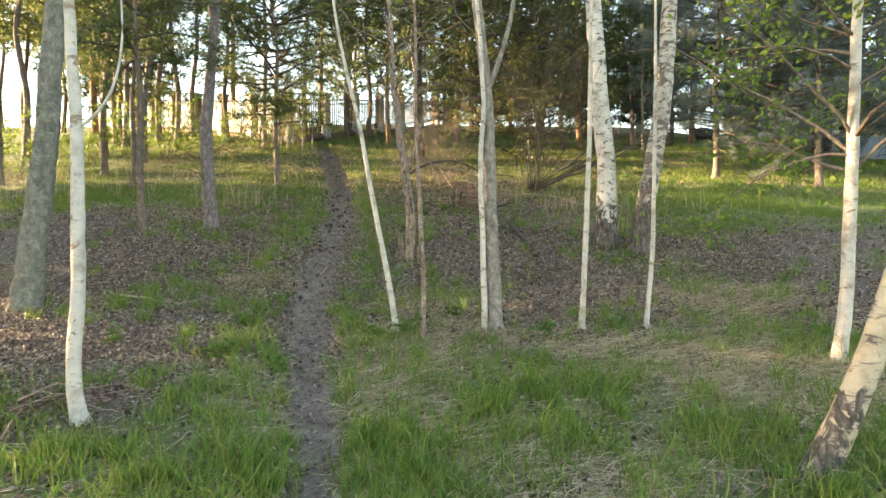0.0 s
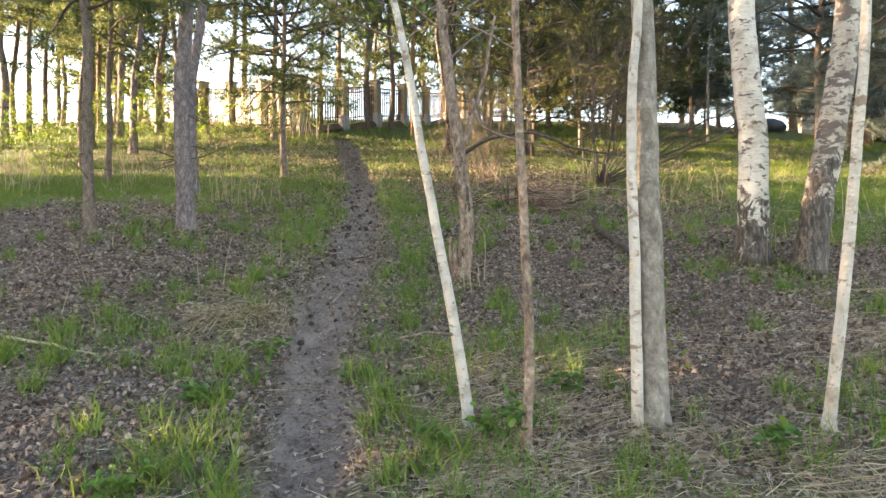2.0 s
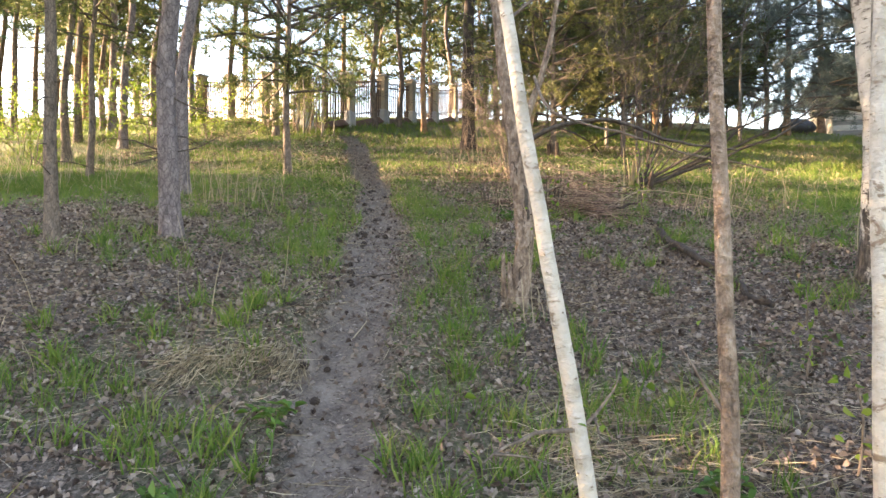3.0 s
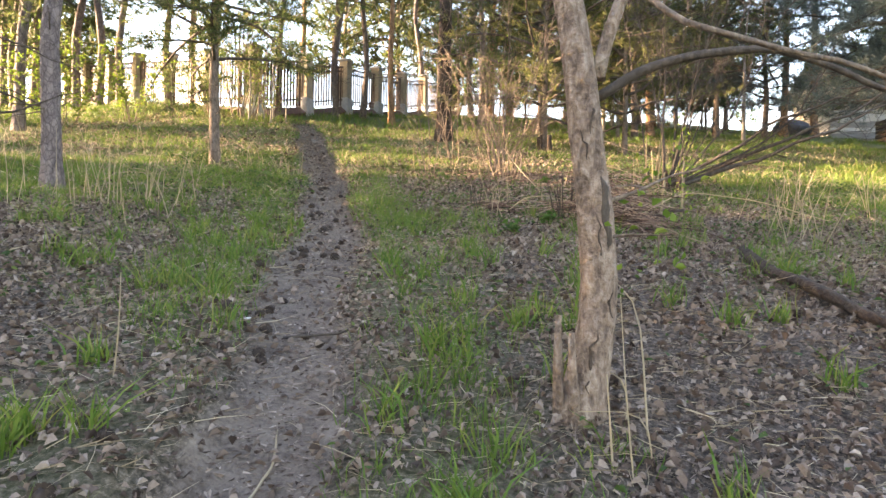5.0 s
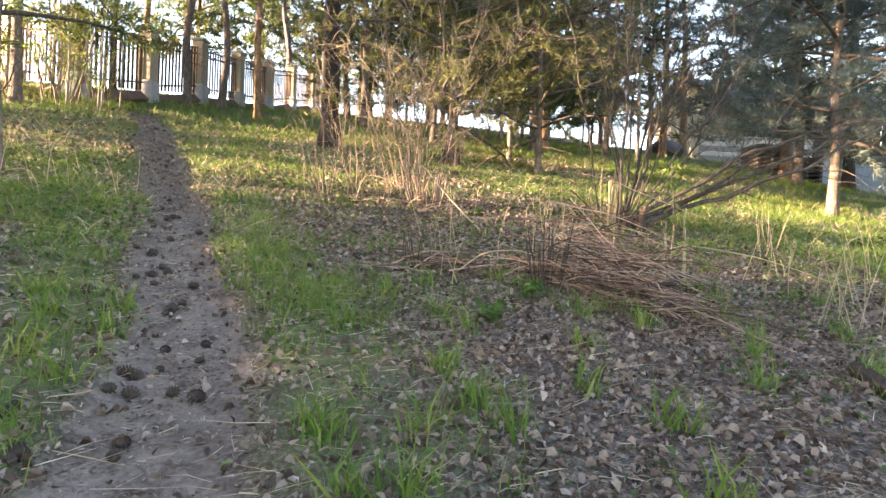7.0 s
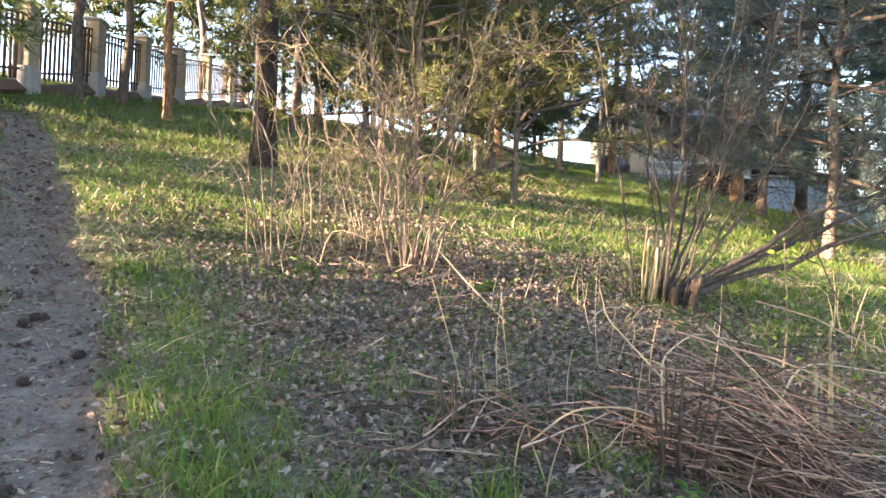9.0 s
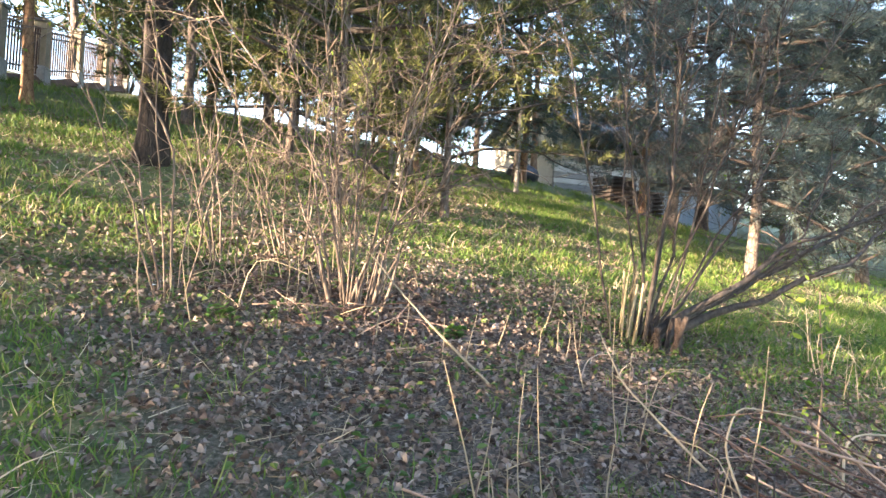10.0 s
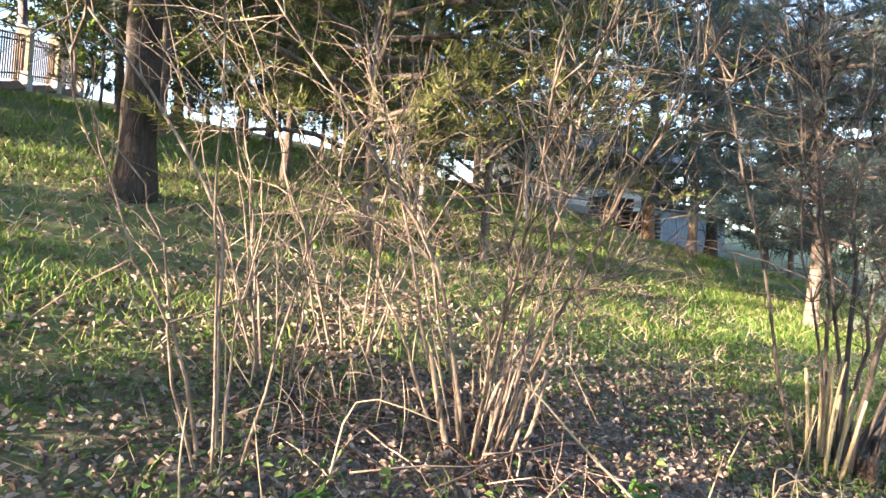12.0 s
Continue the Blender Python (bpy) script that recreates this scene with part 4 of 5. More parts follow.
for k, (x, y, n, h, sp) in enumerate(((2.2, 11.6, 7, .85, .12), (2.6, 12.0, 9, .7, .25), (2.95, 12.7, 8, .55, .3), (3.7, 13.8, 9, .5, .3), (-4.4, 12.5, 26, .7, .4), (-4.05, 12.1, 18, .6, .3), (-7.2, 13.6, 20, .8, .5), (-8.4, 13.7, 26, .9, .5),
                                     (-9.3, 13.7, 24, .9, .5), (-6.2, 15.6, 18, .7, .5), (-3.6, 14.6, 10, .5, .4), (-10.5, 14.5, 26, .9, .6), (-7.8, 15.6, 20, .8, .6), (-12, 16, 24, .9, .7), (.5, 14.2, 6, .45, .35), (.3, 12.7, 6, .5, .2), (-.35, 13.0, 7, .6, .12), (.75, 13.1, 5, .6, .2), (-.3, 12.3, 4, .4, .1),
                                     (-.75, 15.6, 9, .45, .2), (-.3, 15.5, 7, .45, .2), (.5, 15.6, 6, .4, .25), (1.3, 14.6, 5, .5, .3), (2.9, 14.9, 8, .45, .4), (4.4, 12.6, 10, .6, .5), (3.2, 9.4, 10, .6, .25), (3.6, 10, 8, .6, .3), (-2.9, 8.1, 4, .45, .4), (-4.1, 8.3, 5, .45, .5),
                                     (-.45, 8.35, 5, .6, .08), (-1.2, 15.1, 3, .5, .2), (5.2, 11.4, 12, .6, .7), (.9, 13.8, 5, .6, .35))):
    stalk_clump(x, y, n, h, sp, 100 + k)


# ---- brush pile, log, sticks ----
def stick_heap(name, x, y, n, length, wide, high, az, seed, label, r=.005):
    """Loose cut sticks thrown in a heap; each stick is a part."""
    rng = np.random.default_rng(seed)
    th = thing(name, x, y, gz(x, y), label, "brushwood")
    for _ in range(n):
        g = Geo()
        a = az + rng.normal() * .75
        u = np.array([np.cos(a), np.sin(a), 0])
        w = np.array([-np.sin(az), np.cos(az), 0])
        c = w * rng.normal() * wide * .45 + np.array([np.cos(az), np.sin(az), 0]) * rng.normal() * length * .3
        L = length * rng.uniform(.35, 1.0)
        fall = np.exp(-(np.linalg.norm(c[:2]) / (wide + .1)) ** 2)
        lift = abs(rng.normal()) * high * fall
        ends = []
        for q in (-.5, .5):
            p = c + u * q * L
            p[2] = gz(x + p[0], y + p[1]) - gz(x, y) + .012 + lift * rng.uniform(.3, 1.1)
            ends.append(p)
        a, b = ends
        mid = (a + b) / 2
        mid[2] = max(mid[2], gz(x + mid[0], y + mid[1]) - gz(x, y) + .012)
        run = [a, mid + rng.normal(size=3) * .05 * L + (0, 0, .03 * L), b]
        if rng.random() < .05:
            run[-1][2] += rng.uniform(.05, .2)
        rr = r * rng.uniform(.45, 1.5)
        g.tube(curve(run, rng, 9, .018 * L), np.linspace(rr, rr * .35, 9), 5, True)
        part("stick", g, BRUSH, th)
    return th


stick_heap("brush_pile", .72, 12.0, 295, 1.1, .4, .4, radians(-58), 81, "heap of thin reddish-brown cut brushwood", .0042)
stick_heap("brush_pile", -.3, 12.75, 60, .9, .35, .1, radians(-10), 82, "small scatter of dark dry twigs", .005)
stick_heap("brush_pile", -2.95, 3.9, 60, .9, .4, .09, radians(25), 83, "low heap of dry grey twigs", .005)
stick_heap("brush_pile", .2, 15.0, 50, .9, .5, .05, radians(20), 84, "dry twigs under the hazel", .004)
stick_heap("brush_pile", -.6, 15.7, 40, .8, .45, .05, radians(50), 85, "dry twigs among the shoots", .004)
stick_heap("brush_pile", 1.2, 13.4, 50, .9, .8, .03, radians(0), 86, "thin twigs fallen on leaf litter", .004)


def lone_stick(run, r, mat, label, seed, name="fallen_stick"):
    rng = np.random.default_rng(seed)
    x, y = run[0][:2]
    th = thing(name, x, y, gz(x, y), label, "stick")
    p = np.array([(a - x, b - y, gz(a, b) - gz(x, y) + c) for a, b, c in run])
    g = Geo()
    g.tube(curve(p, rng, 18, r * .5), np.linspace(r, r * .5, 18), 8, True, .12, rng)
    part("wood", g, mat, th)


lone_stick([(1.3, 10.75, .05), (1.2, 10.2, .05), (1.22, 9.6, .06), (1.3, 9.0, .06), (1.35, 8.4, .05)], .05, LOG, "rotten brown fallen log on leaves", 91, "fallen_log")
lone_stick([(-4.1, 7.1, .04), (-3.7, 6.95, .06), (-3.2, 6.85, .02)], .014, STRAW, "bare pale fallen stick", 92)
lone_stick([(.25, 12.35, .18), (.6, 12.75, .32), (1.05, 12.95, .36), (1.5, 12.85, .33)], .006, STRAW, "long pale arching stem", 93)
lone_stick([(-.3, 12.6, .03), (-.1, 12.55, .2), (.15, 12.45, .24), (.4, 12.3, .17), (.5, 12.15, .04)], .006, STRAW, "pale stem arching over brushwood", 931)
lone_stick([(.9, 13.0, .03), (.75, 13.4, .28), (.95, 13.75, .42)], .007, STRAW, "pale dry stem leaning up", 94)
lone_stick([(1.1, 12.5, .03), (1.7, 12.75, .3), (2.5, 12.7, .22), (3.0, 12.2, .1)], .007, STRAW, "long pale bent stem", 95)
lone_stick([(.35, 14.0, .02), (.1, 14.45, .28), (-.05, 14.8, .5)], .008, STRAW, "pale broken stem on leaves", 96)
lone_stick([(1.3, 12.35, .02), (1.32, 12.4, .3), (1.36, 12.42, .52)], .017, STAKE, "short upright pale stake", 97)
lone_stick([(1.55, 12.45, .02), (1.56, 12.47, .3), (1.58, 12.5, .62)], .015, STAKE, "short upright pale stake", 98)
lone_stick([(.95, 12.2, .04), (1.2, 12.15, .1), (1.5, 12.3, .14)], .028, LOG, "thick brown broken branch", 99)
lone_stick([(-.75, 13.1, .02), (-.2, 13.0, .06), (.1, 13.2, .02)], .006, STRAW, "thin pale fallen twig", 990)
lone_stick([(-1.9, 9.35, .01), (-1.6, 9.28, .03), (-1.35, 9.4, .01)], .008, TWIG_DARK, "dark twig across the path", 991)
lone_stick([(-1.75, 8.05, .01), (-1.68, 8.3, .02), (-1.72, 8.5, .01)], .006, STRAW, "thin pale twig on soil", 992)


# ---- pine cones ----
def cone_mesh():
    g = Geo()
    rng = np.random.default_rng(7)
    z = np.linspace(-.03, .03, 7)
    g.tube([(q, 0, 0) for q in z], [.006, .016, .02, .021, .018, .012, .004], 9, True, .25, rng)
    for k in range(44):
        a, q = k * 2.4, -.026 + .052 * k / 44
        rr = .021 * math.sqrt(max(.05, 1 - (q / .034) ** 2))
        c, d = np.array([q, rr * np.cos(a), rr * np.sin(a)]), np.array([.35, np.cos(a), np.sin(a)])
        t = np.array([0, -np.sin(a), np.cos(a)])
        g.add([c - t * .006, c + t * .006, c + d * .009 + t * .004, c + d * .009 - t * .004], [[(0, 1, 2, 3)]])
    me = g.mesh("pine_cone")
    me.materials.append(CONE)
    return me


def cones():
    me, rng = cone_mesh(), np.random.default_rng(17)
    spots = [(-1.88, 7.81), (-2.49, 10.12), (-2.98, 13.9), (-2.18, 12.16), (-2.09, 10.69)]
    while len(spots) < 84:
        y = 7 + 8.2 * rng.random() ** .8
        x = np.interp(y, PATH_Y, PATH_X) - .16 + rng.normal() * .26
        spots.append((x, y))
    for k, (x, y) in enumerate(spots):
        ob = new("pine_cone", me)
        q = rng.uniform(.6, 1.25)
        ob.matrix_basis = pose(x, y, gz(x, y) + .015 * q, rng.uniform(-20, 20), rng.uniform(-15, 15), rng.uniform(0, 360)) @ Matrix.Diagonal((q, q, q, 1))
        tagged(ob, "dark fallen pine cone on the path", "pine cone", "cones along the path")


cones()


def scrap(x, y, size, seed):
    rng = np.random.default_rng(seed)
    g = Geo()
    a = np.linspace(0, 6.28, 9)[:-1]
    rim = np.stack([np.cos(a) * rng.uniform(.6, 1, 8), np.sin(a) * rng.uniform(.5, .9, 8), rng.uniform(0, .25, 8)], -1) * size
    k = np.arange(8)
    v = np.vstack([rim, rim * .9 + (0, 0, -size * .1), [(0, 0, size * .2)], [(0, 0, size * .05)]])
    g.add(v, [np.stack([k, (k + 1) % 8, np.full(8, 16)], -1), np.stack([(k + 1) % 8 + 8, k + 8, np.full(8, 17)], -1), np.stack([k, k + 8, (k + 1) % 8 + 8, (k + 1) % 8], -1)])
    ob = part("paper_scrap", g, PAPER, None, "small crumpled white scrap on the ground")
    ob.matrix_basis = pose(x, y, gz(x, y) + .015)
    tagged(ob, "", "litter")


scrap(-2.12, 9.42, .035, 5)
scrap(-1.19, 15.62, .03, 6)


# ---- fence on the ridge ----
def fence():
    """Right-hand run up the slope and left-hand run along the ridge, meeting in a corner pillar."""
    corner = np.array([-6.1, 23.3])
    up, along = np.array([.95, 2.55]), np.array([-1.95, 1.85])
    left = [corner + along * i for i in range(6, 0, -1)]
    run = left + [corner + up * i for i in range(8)]
    x0, y0 = corner
    z0 = gz(x0, y0)
    th = thing("fence", x0, y0, z0, "brown metal picket fence between plastered pillars", "fence")
    foot, shaft, cap, pick = Geo(), Geo(), Geo(), Geo()
    foot.box((-.22, -.22, -.4), (.22, .22, .55), .02)
    shaft.box((-.18, -.18, .552), (.18, .18, 1.9), .015)
    cap.box((-.235, -.235, 1.902), (.235, .235, 1.99), .03)
    pick.box((-.042, -.012, 0), (.042, .012, 1.42), .004)
    meshes = {}
    for nm, g, mt in (("pillar_foot", foot, STONE), ("pillar", shaft, CONCRETE), ("pillar_cap", cap, STONE), ("picket", pick, PICKET)):
        meshes[nm] = g.mesh(nm, False)
        meshes[nm].materials.append(mt)
    for k, p in enumerate(run):
        z = gz(*p) - z0
        way = up if k >= len(left) else along
        pil = new("pillar", meshes["pillar"])
        pil.parent = th
        pil.matrix_basis = pose(p[0] - x0, p[1] - y0, z, 0, 0, math.degrees(math.atan2(way[1], way[0])))
        for nm in ("pillar_foot", "pillar_cap"):
            ob = new(nm, meshes[nm])
            ob.parent = pil
        if k + 1 == len(run):
            break
        q = run[k + 1]
        d = q - p
        L = np.linalg.norm(d)
        u = d / L
        zq = gz(*q) - z0
        for h in (.48, 1.5, 1.68):
            g = Geo()
            a, b = np.array([*(p + u * .17 - (x0, y0)), z + h]), np.array([*(q - u * .17 - (x0, y0)), zq + h])
            g.tube([a, (a + b) / 2, b], [.026] * 3, 4)
            part("rail", g, PICKET, th, "", False)
        g = Geo()
        a, b = np.array([*(p + u * .23 - (x0, y0)), z + .02]), np.array([*(q - u * .23 - (x0, y0)), zq + .02])
        g.tube([a, (a + b) / 2, b], [.2] * 3, 4)
        part("plinth", g, PLINTH, th, "low reddish-brown plinth under the pickets", False)
        n = 15
        for i in range(n):
            t = (i + .9) / (n + .8)
            m = p + d * t - (x0, y0)
            ob = new("picket", meshes["picket"])
            ob.parent = th
            ob.matrix_basis = pose(m[0], m[1], z + (zq - z) * t + .3, 0, 0, math.degrees(math.atan2(d[1], d[0])))


fence()


# ---- yard beyond the lawn ----
def house():
    x, y = 21.5, 33.2
    z = gz(17, 31)
    th = thing("house", x, y, z, "single-storey cream house with a dark timber veranda", "house")
    g = Geo()
    g.box((-4, -3, -1.2), (4, 3, 3.0))
    part("wall", g, PLASTER, th, "", False)
    g = Geo()
    v = [(-4.5, -5.3, 2.35), (4.5, -5.3, 2.35), (4.5, 0, 4.7), (-4.5, 0, 4.7), (-4.5, 3.6, 2.95), (4.5, 3.6, 2.95)]
    v2 = [(a, b, c + .16) for a, b, c in v]
    g.add(v + v2, [[(0, 3, 2, 1), (3, 4, 5, 2), (6, 7, 8, 9), (9, 8, 11, 10), (0, 1, 7, 6), (4, 10, 11, 5), (0, 6, 9, 3), (3, 9, 10, 4), (1, 2, 8, 7), (2, 5, 11, 8)]])
    part("roof", g, ROOF, th, "", False)
    g = Geo()
    g.add([(-3.98, -2.98, 3.0), (-3.98, 2.98, 3.0), (-3.98, 0, 4.55), (3.98, -2.98, 3.0), (3.98, 2.98, 3.0), (3.98, 0, 4.55)], [[(0, 2, 1), (3, 4, 5)], [(0, 3, 5, 2), (1, 2, 5, 4)]])
    part("gable", g, PLASTER, th, "", False)
    ver = Geo()
    ver.box((-4.2, -5.0, .62), (4.2, -3.003, .76), .01)
    deck = part("veranda_deck", ver, DARK_TIMBER, th, "dark timber veranda floor", False)
    for px in np.linspace(-4.1, 4.1, 6):
        g = Geo()
        g.box((px - .07, -4.95, -1.2), (px + .07, -4.81, 2.45), .01)
        part("veranda_post", g, DARK_TIMBER, th, "", False)
    for z0 in (.88, 1.62):
        g = Geo()
        g.box((-4.03, -4.92, z0), (4.03, -4.84, z0 + .07), .008)
        part("handrail", g, DARK_TIMBER, deck, "", False)
    for px in np.linspace(-3.9, 3.9, 46):
        g = Geo()
        g.box((px - .025, -4.9, .95), (px + .025, -4.86, 1.62))
        part("baluster", g, DARK_TIMBER, deck, "", False)
    for wx in (-2.2, .2, 2.6):
        g = Geo()
        for lo, hi in (((wx - .55, -3.06, .9), (wx + .55, -3.003, .98)), ((wx - .55, -3.06, 2.12), (wx + .55, -3.003, 2.2)), ((wx - .55, -3.06, .98), (wx - .47, -3.003, 2.12)), ((wx + .47, -3.06, .98), (wx + .55, -3.003, 2.12)), ((wx - .03, -3.05, .98), (wx + .03, -3.003, 2.12))):
            g.box(lo, hi)
        w = part("window", g, PALE_BOARD, th, "", False)
        g = Geo()
        g.box((wx - .47, -3.02, .98), (wx + .47, -3.004, 2.12))
        part("pane", g, GLASS, w, "", False)
    th.matrix_basis = pose(x, y, z, 0, 0, -8)


def board_wall():
    a, b = np.array([13.5, 27.4]), np.array([17.9, 26.6])
    z = gz(15, 27)
    d = b - a
    th = thing("board_wall", a[0], a[1], z, "low terrace wall of pale and grey boards", "wall")
    th.matrix_basis = pose(a[0], a[1], z, 0, 0, math.degrees(math.atan2(d[1], d[0])))
    L = float(np.linalg.norm(d))
    for k, (z0, z1, mt) in enumerate(((-.4, .24, GREY_BOARD), (.26, .46, GREY_BOARD), (.48, .66, PALE_BOARD), (.68, .86, GREY_BOARD), (.88, 1.2, PALE_BOARD))):
        g = Geo()
        g.box((0, 0, z0), (L, .05 + .01 * (k % 2), z1), .008)
        part("board", g, mt, th, "", False)
    g = Geo()
    g.box((-.05, -.08, 1.203), (L + .05, .5, 1.26), .01)
    part("coping", g, PALE_BOARD, th, "bright pale coping along the top", False)
    for q in np.linspace(.1, L - .1, 4):
        g = Geo()
        g.box((q - .06, .065, -.4), (q + .06, .18, 1.2), .01)
        part("post", g, GREY_BOARD, th, "", False)


def pallets(x, y, turn, levels):
    z = gz(x, y)
    th = thing("pallet_stack", x, y, z, "stack of dark weathered wooden pallets", "pallets")
    th.matrix_basis = pose(x, y, z - .05, 0, 0, turn)
    slat, bear = Geo(), Geo()
    slat.box((-.55, -.05, 0), (.55, .05, .022), .004)
    bear.box((-.05, -.5, 0), (.05, .5, .09), .006)
    ms, mb = slat.mesh("slat", False), bear.mesh("bearer", False)
    ms.materials.append(PALLET), mb.materials.append(PALLET)
    for l in range(levels):
        for q in (-.5, 0, .5):
            ob = new("bearer", mb)
            ob.parent, ob.matrix_basis = th, pose(q, 0, l * .15)
        for q in np.linspace(-.45, .45, 6):
            ob = new("slat", ms)
            ob.parent, ob.matrix_basis = th, pose(0, q, l * .15 + .091, 0, 0, 0.4 * (l % 3 - 1))


def shed():
    x, y = 19.6, 27.0
    z = gz(x, y)
    th = thing("shed", x, y, z, "low blue-grey sheet metal shed", "shed")
    th.matrix_basis = pose(x, y, z - .3, 0, 0, -14)
    g = Geo()
    g.box((-.62, .03, 0), (3.85, 2.2, 1.74))
    part("wall", g, BLUE_BOARD, th, "", False)
    for k in range(22):
        g = Geo()
        g.box((-.6 + k * .2, 0, 0), (-.6 + k * .2 + .12, .029, 1.74), .008)
        part("rib", g, BLUE_BOARD, th, "", False)
    g = Geo()
    g.box((-.8, -.2, 1.755), (4.0, 2.4, 1.83), .02)
    part("roof", g, GREY_BOARD, th, "", False)


def covered_heap(x, y):
    rng = np.random.default_rng(3)
    g = Geo()
    q = np.linspace(0, 1, 9)
    g.tube([(-.7 + 1.4 * t, 0, .2) for t in q], [.1, .28, .36, .4, .41, .4, .35, .26, .1], 14, True, .1, rng)
    ob = part("covered_heap", g, TARP, None, "low heap under a dark tarpaulin")
    ob.matrix_basis = pose(x, y, gz(x, y) - .05)
    tagged(ob, "", "heap")


house(), board_wall(), shed(), covered_heap(12.35, 27.8)
pallets(14.7, 25.6, -10, 7), pallets(15.95, 25.35, -14, 6)


# ---- ground cover ----
def spots(rng, n, x0, x1, y0, y1, fn, power=1.0):
    """n places in a stretch, chosen more often where fn is high."""
    out = np.zeros((0, 2))
    while len(out) < n:
        p = np.stack([rng.uniform(x0, x1, n), rng.uniform(y0, y1, n)], -1)
        out = np.vstack([out, p[rng.random(n) < fn(p[:, 0], p[:, 1]) ** power]])
    return out[:n]


def on_ground(p, lift=0.0):
    return np.column_stack([p, height(p[:, 0], p[:, 1]) + lift])


def grass(name, n, tufts, area, hmin, hmax, wid, seed, label, fn, spread=.05, bend=.55):
    rng = np.random.default_rng(seed)
    t = spots(rng, tufts, *area, fn)
    tall = rng.uniform(.55, 1.1, tufts)
    k = rng.integers(0, tufts, n)
    p = t[k] + rng.normal(size=(n, 2)) * spread
    p = p[soil_mask(p[:, 0], p[:, 1]) < .45 + .3 * rng.random(len(p))]
    m = len(p)
    g = Geo()
    d = np.column_stack([rng.normal(size=(m, 2)) * .32, np.ones(m)])
    blades(g, on_ground(p, -.01), d, rng.uniform(hmin, hmax, m) * tall[k[:m]], rng.uniform(.6, 1.3, m) * wid, rng, bend)
    stuff(name, g, GRASS, label, "grass")


fore = lambda x, y: green_mask(x, y) * (.2 + .8 * step(-.2, .5, wave(x, y, 1.7, 11) + .5 * wave(x, y, 4.7, 5)))
lawn = lambda x, y: green_mask(x, y) * (.12 + .88 * step(-.35, .45, wave(x, y, 1.5, 13) + .5 * wave(x, y, 4.1, 3)))
grass("foreground_grass", 62000, 3200, (-7, 8, .6, 7.6), .07, .28, .0085, 201, "fresh green grass tufts among dead grass", fore)
grass("grass_tufts", 15000, 420, (-5.5, 5.5, 1.5, 12.5), .1, .27, .0095, 209, "single fresh green grass tufts on the litter", lambda x, y: np.clip(.25 + .75 * np.exp(-((path_gap(x, y) - .9) / .8) ** 2), 0, 1) * (1 - soil_mask(x, y)), .04, .5)
grass("slope_grass", 66000, 4600, (-10, 8, 7, 15), .05, .18, .006, 202, "sparse green grass on the wooded slope", fore)
grass("upper_grass", 95000, 8500, (-14, 9, 12.8, 23), .04, .15, .009, 203, "sunlit grass on the upper slope", lawn, .08)
grass("lawn_grass", 55000, 7000, (3, 22, 9, 28), .06, .17, .014, 204, "rough green lawn under the trees", lawn, .12)
grass("ridge_grass", 28000, 5000, (-18, 6, 21, 34), .1, .28, .016, 205, "grass along the ridge and fence", lambda x, y: np.full_like(x, .7) * (1 - soil_mask(x, y)), .12)


grass("side_grass", 9000, 1200, (-7, 9, -7, .6), .08, .3, .016, 206, "grass behind the start of the path", fore, .12)
grass("side_grass", 9000, 1200, (-15, -7, -4, 12), .06, .2, .016, 207, "sparse grass beside the wood", fore, .12)
grass("side_grass", 9000, 1200, (8, 16, -4, 10), .06, .25, .016, 208, "grass at the edge of the lawn", fore, .12)


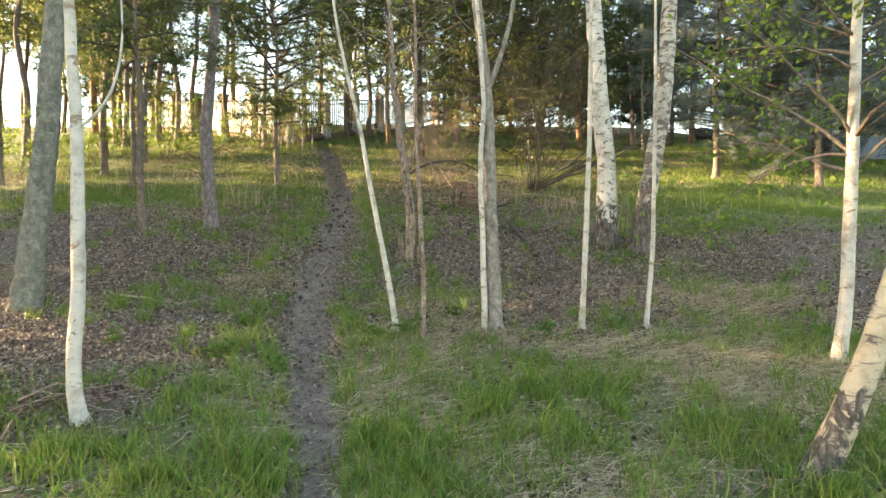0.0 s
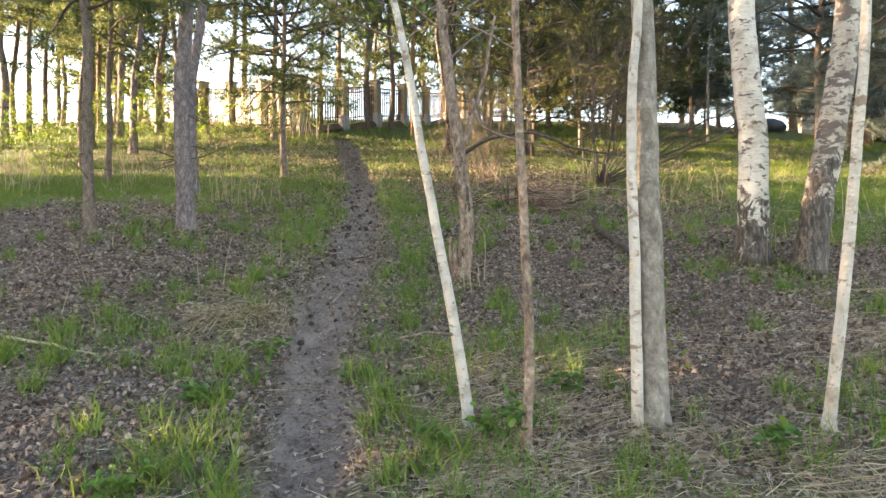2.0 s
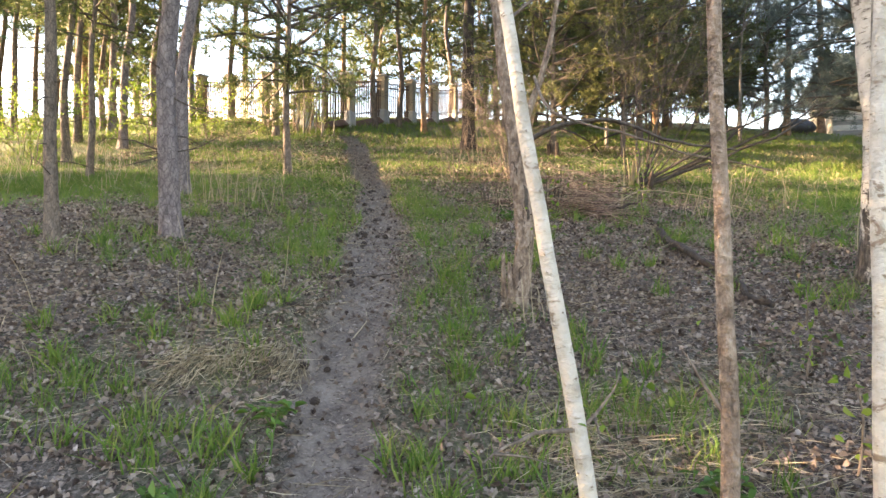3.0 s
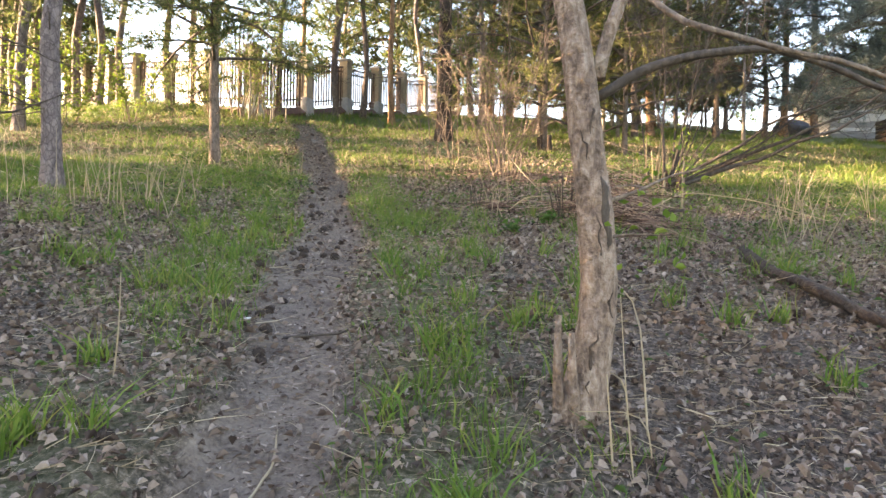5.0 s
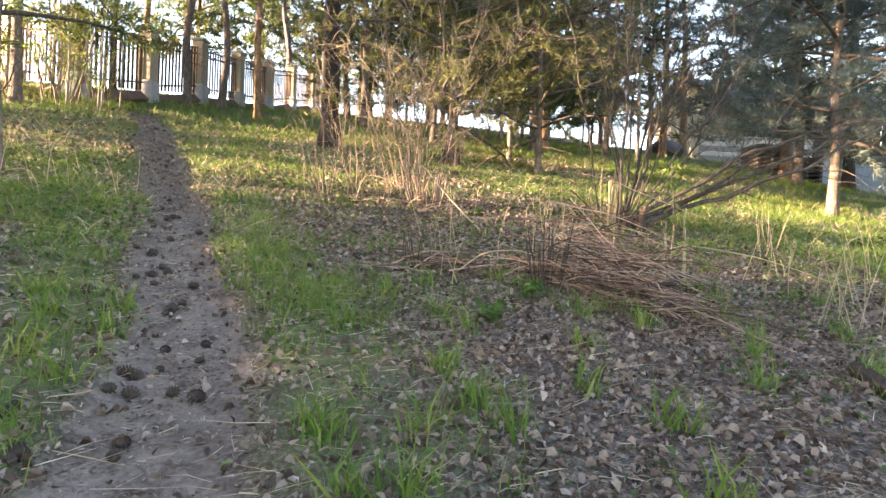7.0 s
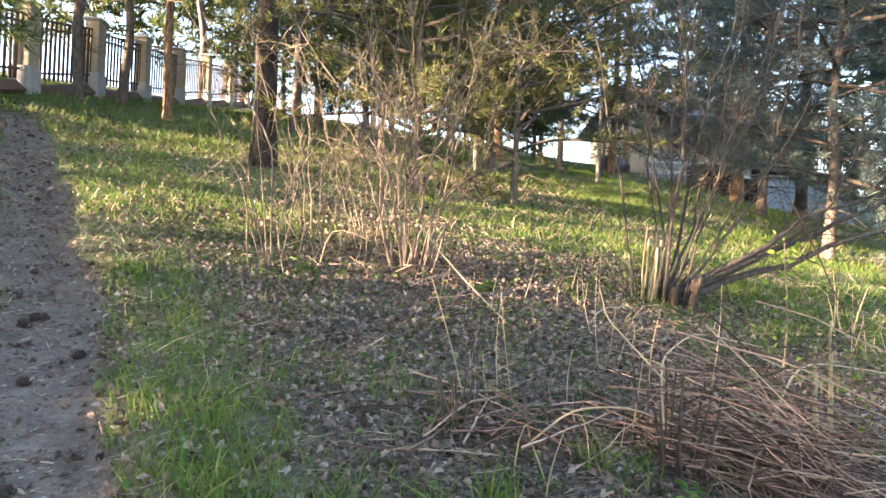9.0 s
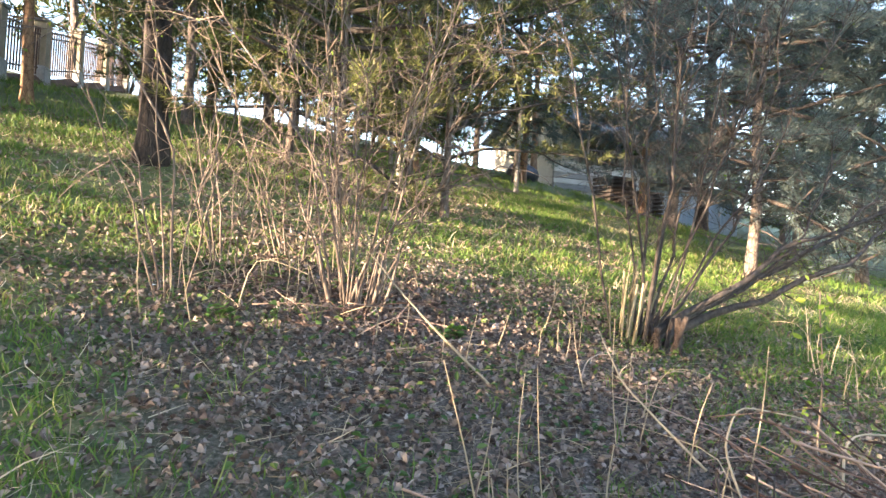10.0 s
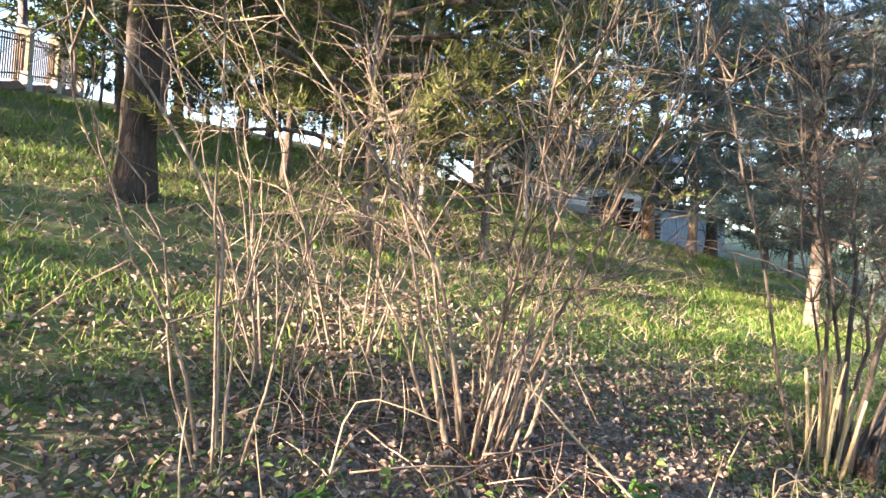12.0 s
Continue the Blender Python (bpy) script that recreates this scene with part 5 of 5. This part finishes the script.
def litter_cover():
    rng = np.random.default_rng(301)
    fn = lambda x, y: np.clip(1.05 - .82 * green_mask(x, y) - .86 * soil_mask(x, y), .04, 1)
    fade = lambda x, y: fn(x, y) * (.06 + .94 * step(-7, -4.2, x) * (1 - step(3.6, 6.5, x)) * step(1.8, 4, y) * (1 - step(15.5, 18.5, y)))
    near = spots(rng, 155000, -7, 6.5, 1.6, 18.5, fade)
    g = Geo()
    leaves(g, on_ground(near, .004) + np.column_stack([np.zeros((len(near), 2)), rng.random(len(near)) * .02]), rng.uniform(.016, .05, len(near)), rng, .75, .5, True)
    for x0, x1, y0, y1, n in ((-15, -6, 3, 18, 19000), (5.5, 13, 1, 12, 10000), (-6, 5.5, 1.2, 3, 5000), (-9, 6, 16.8, 24, 18000), (-12, 12, -7, 1.2, 9000)):
        p = spots(rng, n, x0, x1, y0, y1, fn)
        leaves(g, on_ground(p, .006), rng.uniform(.03, .08, n), rng, .9, .35, True)
    stuff("leaf_litter", g, LITTER, "brown and grey fallen leaves covering the slope", "leaf litter")
    p = spots(rng, 26000, -6.5, 7, .6, 14.5, lambda x, y: np.clip(.25 + .75 * green_mask(x, y) * (1 - step(8, 11, y)), 0, 1) * (1 - .8 * soil_mask(x, y)))
    g = Geo()
    az = rng.normal(size=len(p)) * 1.1 + .4
    blades(g, on_ground(p, .012), np.column_stack([np.cos(az), np.sin(az), rng.normal(size=len(p)) * .12 + .14]), rng.uniform(.08, .26, len(p)), rng.uniform(.002, .005, len(p)), rng, .45)
    p = spots(rng, 30000, -.8, 4.8, 1.2, 7.4, lambda x, y: .1 + .9 * step(-.3, .4, wave(x, y, 1.5, 21)))
    az = rng.normal(size=len(p)) * 1.3
    blades(g, on_ground(p, .015), np.column_stack([np.cos(az), np.sin(az), rng.normal(size=len(p)) * .15 + .2]), rng.uniform(.08, .3, len(p)), rng.uniform(.0025, .0055, len(p)), rng, .5)
    p = spots(rng, 16000, -12, 10, 13, 23, lambda x, y: green_mask(x, y))
    blades(g, on_ground(p, 0), np.column_stack([rng.normal(size=(len(p), 2)) * .6, np.ones(len(p)) * .6]), rng.uniform(.06, .22, len(p)), rng.uniform(.004, .008, len(p)), rng, .5)
    p = spots(rng, 16000, -5, 4.6, 4.5, 14.5, lambda x, y: (.3 + .7 * step(-.2, .5, wave(x, y, 1.8, 31))) * (1 - .9 * soil_mask(x, y)))
    az = rng.uniform(0, 6.28, len(p))
    blades(g, on_ground(p, .018), np.column_stack([np.cos(az), np.sin(az), rng.normal(size=len(p)) * .14 + .1]), rng.uniform(.05, .2, len(p)), rng.uniform(.0018, .004, len(p)), rng, .5)
    stuff("dead_grass", g, STRAW, "matted pale dead grass", "dead grass")
    p = spots(rng, 6500, -5, 6, 11, 17.5, lambda x, y: np.exp(-((y - 15) / 2.0) ** 2) * (.25 + .75 * step(-.1, .5, wave(x, y, 2.0, 17))) * (1 - soil_mask(x, y)))
    g = Geo()
    leaves(g, on_ground(p, .02) + np.column_stack([np.zeros((len(p), 2)), rng.random(len(p)) * .06]), rng.uniform(.025, .06, len(p)), rng, .9, .3, True)
    p = spots(rng, 4200, -4.5, 5, 7.6, 13.5, lambda x, y: (.12 + .88 * step(.05, .6, wave(x, y, 2.4, 27))) * (1 - soil_mask(x, y)))
    leaves(g, on_ground(p, .018) + np.column_stack([np.zeros((len(p), 2)), rng.random(len(p)) * .04]), rng.uniform(.02, .05, len(p)), rng, .9, .3, True)
    stuff("ground_herbs", g, FORB, "low green herbs among the leaf litter", "herbs")


litter_cover()


def path_debris():
    """Crumbs of bark, cone scales and leaf bits trodden into the path."""
    rng = np.random.default_rng(303)
    p = spots(rng, 15000, -4.8, -.1, 2.5, 19, lambda x, y: soil_mask(x, y) * (.35 + .65 * step(-.3, .5, wave(x, y, 2.6, 23))))
    az = rng.uniform(0, 6.28, len(p))
    g = Geo()
    blades(g, on_ground(p, .004), np.column_stack([np.cos(az), np.sin(az), rng.normal(size=len(p)) * .12 + .06]), rng.uniform(.01, .04, len(p)), rng.uniform(.003, .009, len(p)), rng, .4)
    stuff("path_debris", g, LITTER, "bark crumbs and needles trodden into the path", "debris")


path_debris()


def herb_clump(x, y, n, h, seed):
    rng = np.random.default_rng(seed)
    th = thing("green_herb", x, y, gz(x, y) - .01, "low clump of fresh green herb leaves", "herb")
    st, lf = Geo(), Geo()
    for _ in range(n):
        a, q = rng.uniform(0, 6.28), rng.uniform(.2, 1)
        top = np.array([np.cos(a) * q * h * .8, np.sin(a) * q * h * .8, h * rng.uniform(.5, 1.1)])
        st.tube([(0, 0, 0), top * (.4, .4, .6), top], [.003, .0025, .002], 4, False)
        leaves(lf, top + rng.normal(size=(5, 3)) * .022, rng.uniform(.04, .085, 5), rng, 1.2, .25, True)
    tagged(part("stem_mass", st, HERB, th), kind="stuff")
    part("foliage", lf, HERB, th)


for k, (x, y, n, h) in enumerate(((-.32, 5.72, 16, .2), (-2.1, 5.2, 12, .14), (-2.2, 6.2, 10, .12), (-1.95, 6.9, 9, .12), (-3.3, 5.6, 9, .13), (.1, 6.35, 9, .14), (-.7, 5.6, 8, .13), (1.0, 5.5, 8, .14), (-1.5, 4.9, 8, .12), (1.7, 5.7, 8, .13),
                                  (-.35, 11.6, 9, .11), (.05, 12.0, 8, .1), (.5, 14.6, 5, .07), (-.9, 15.0, 5, .08))):
    herb_clump(x, y, n, h, 400 + k)


def overhang():
    """Dead grass hanging over the small bank beside the path."""
    rng = np.random.default_rng(302)
    n = 700
    x = rng.uniform(-2.75, -1.95, n)
    y = 7.5 + rng.normal(size=n) * .08 - .12 * wave(x, x * 0 + 7.5, 2.5, 6)
    g = Geo()
    blades(g, on_ground(np.column_stack([x, y]), .01), np.column_stack([rng.normal(size=n) * .35, -np.ones(n), rng.uniform(-.7, .3, n)]), rng.uniform(.1, .26, n), rng.uniform(.003, .006, n), rng, .3)
    stuff("hanging_grass", g, STRAW, "dead grass hanging over the bank", "dead grass")


overhang()
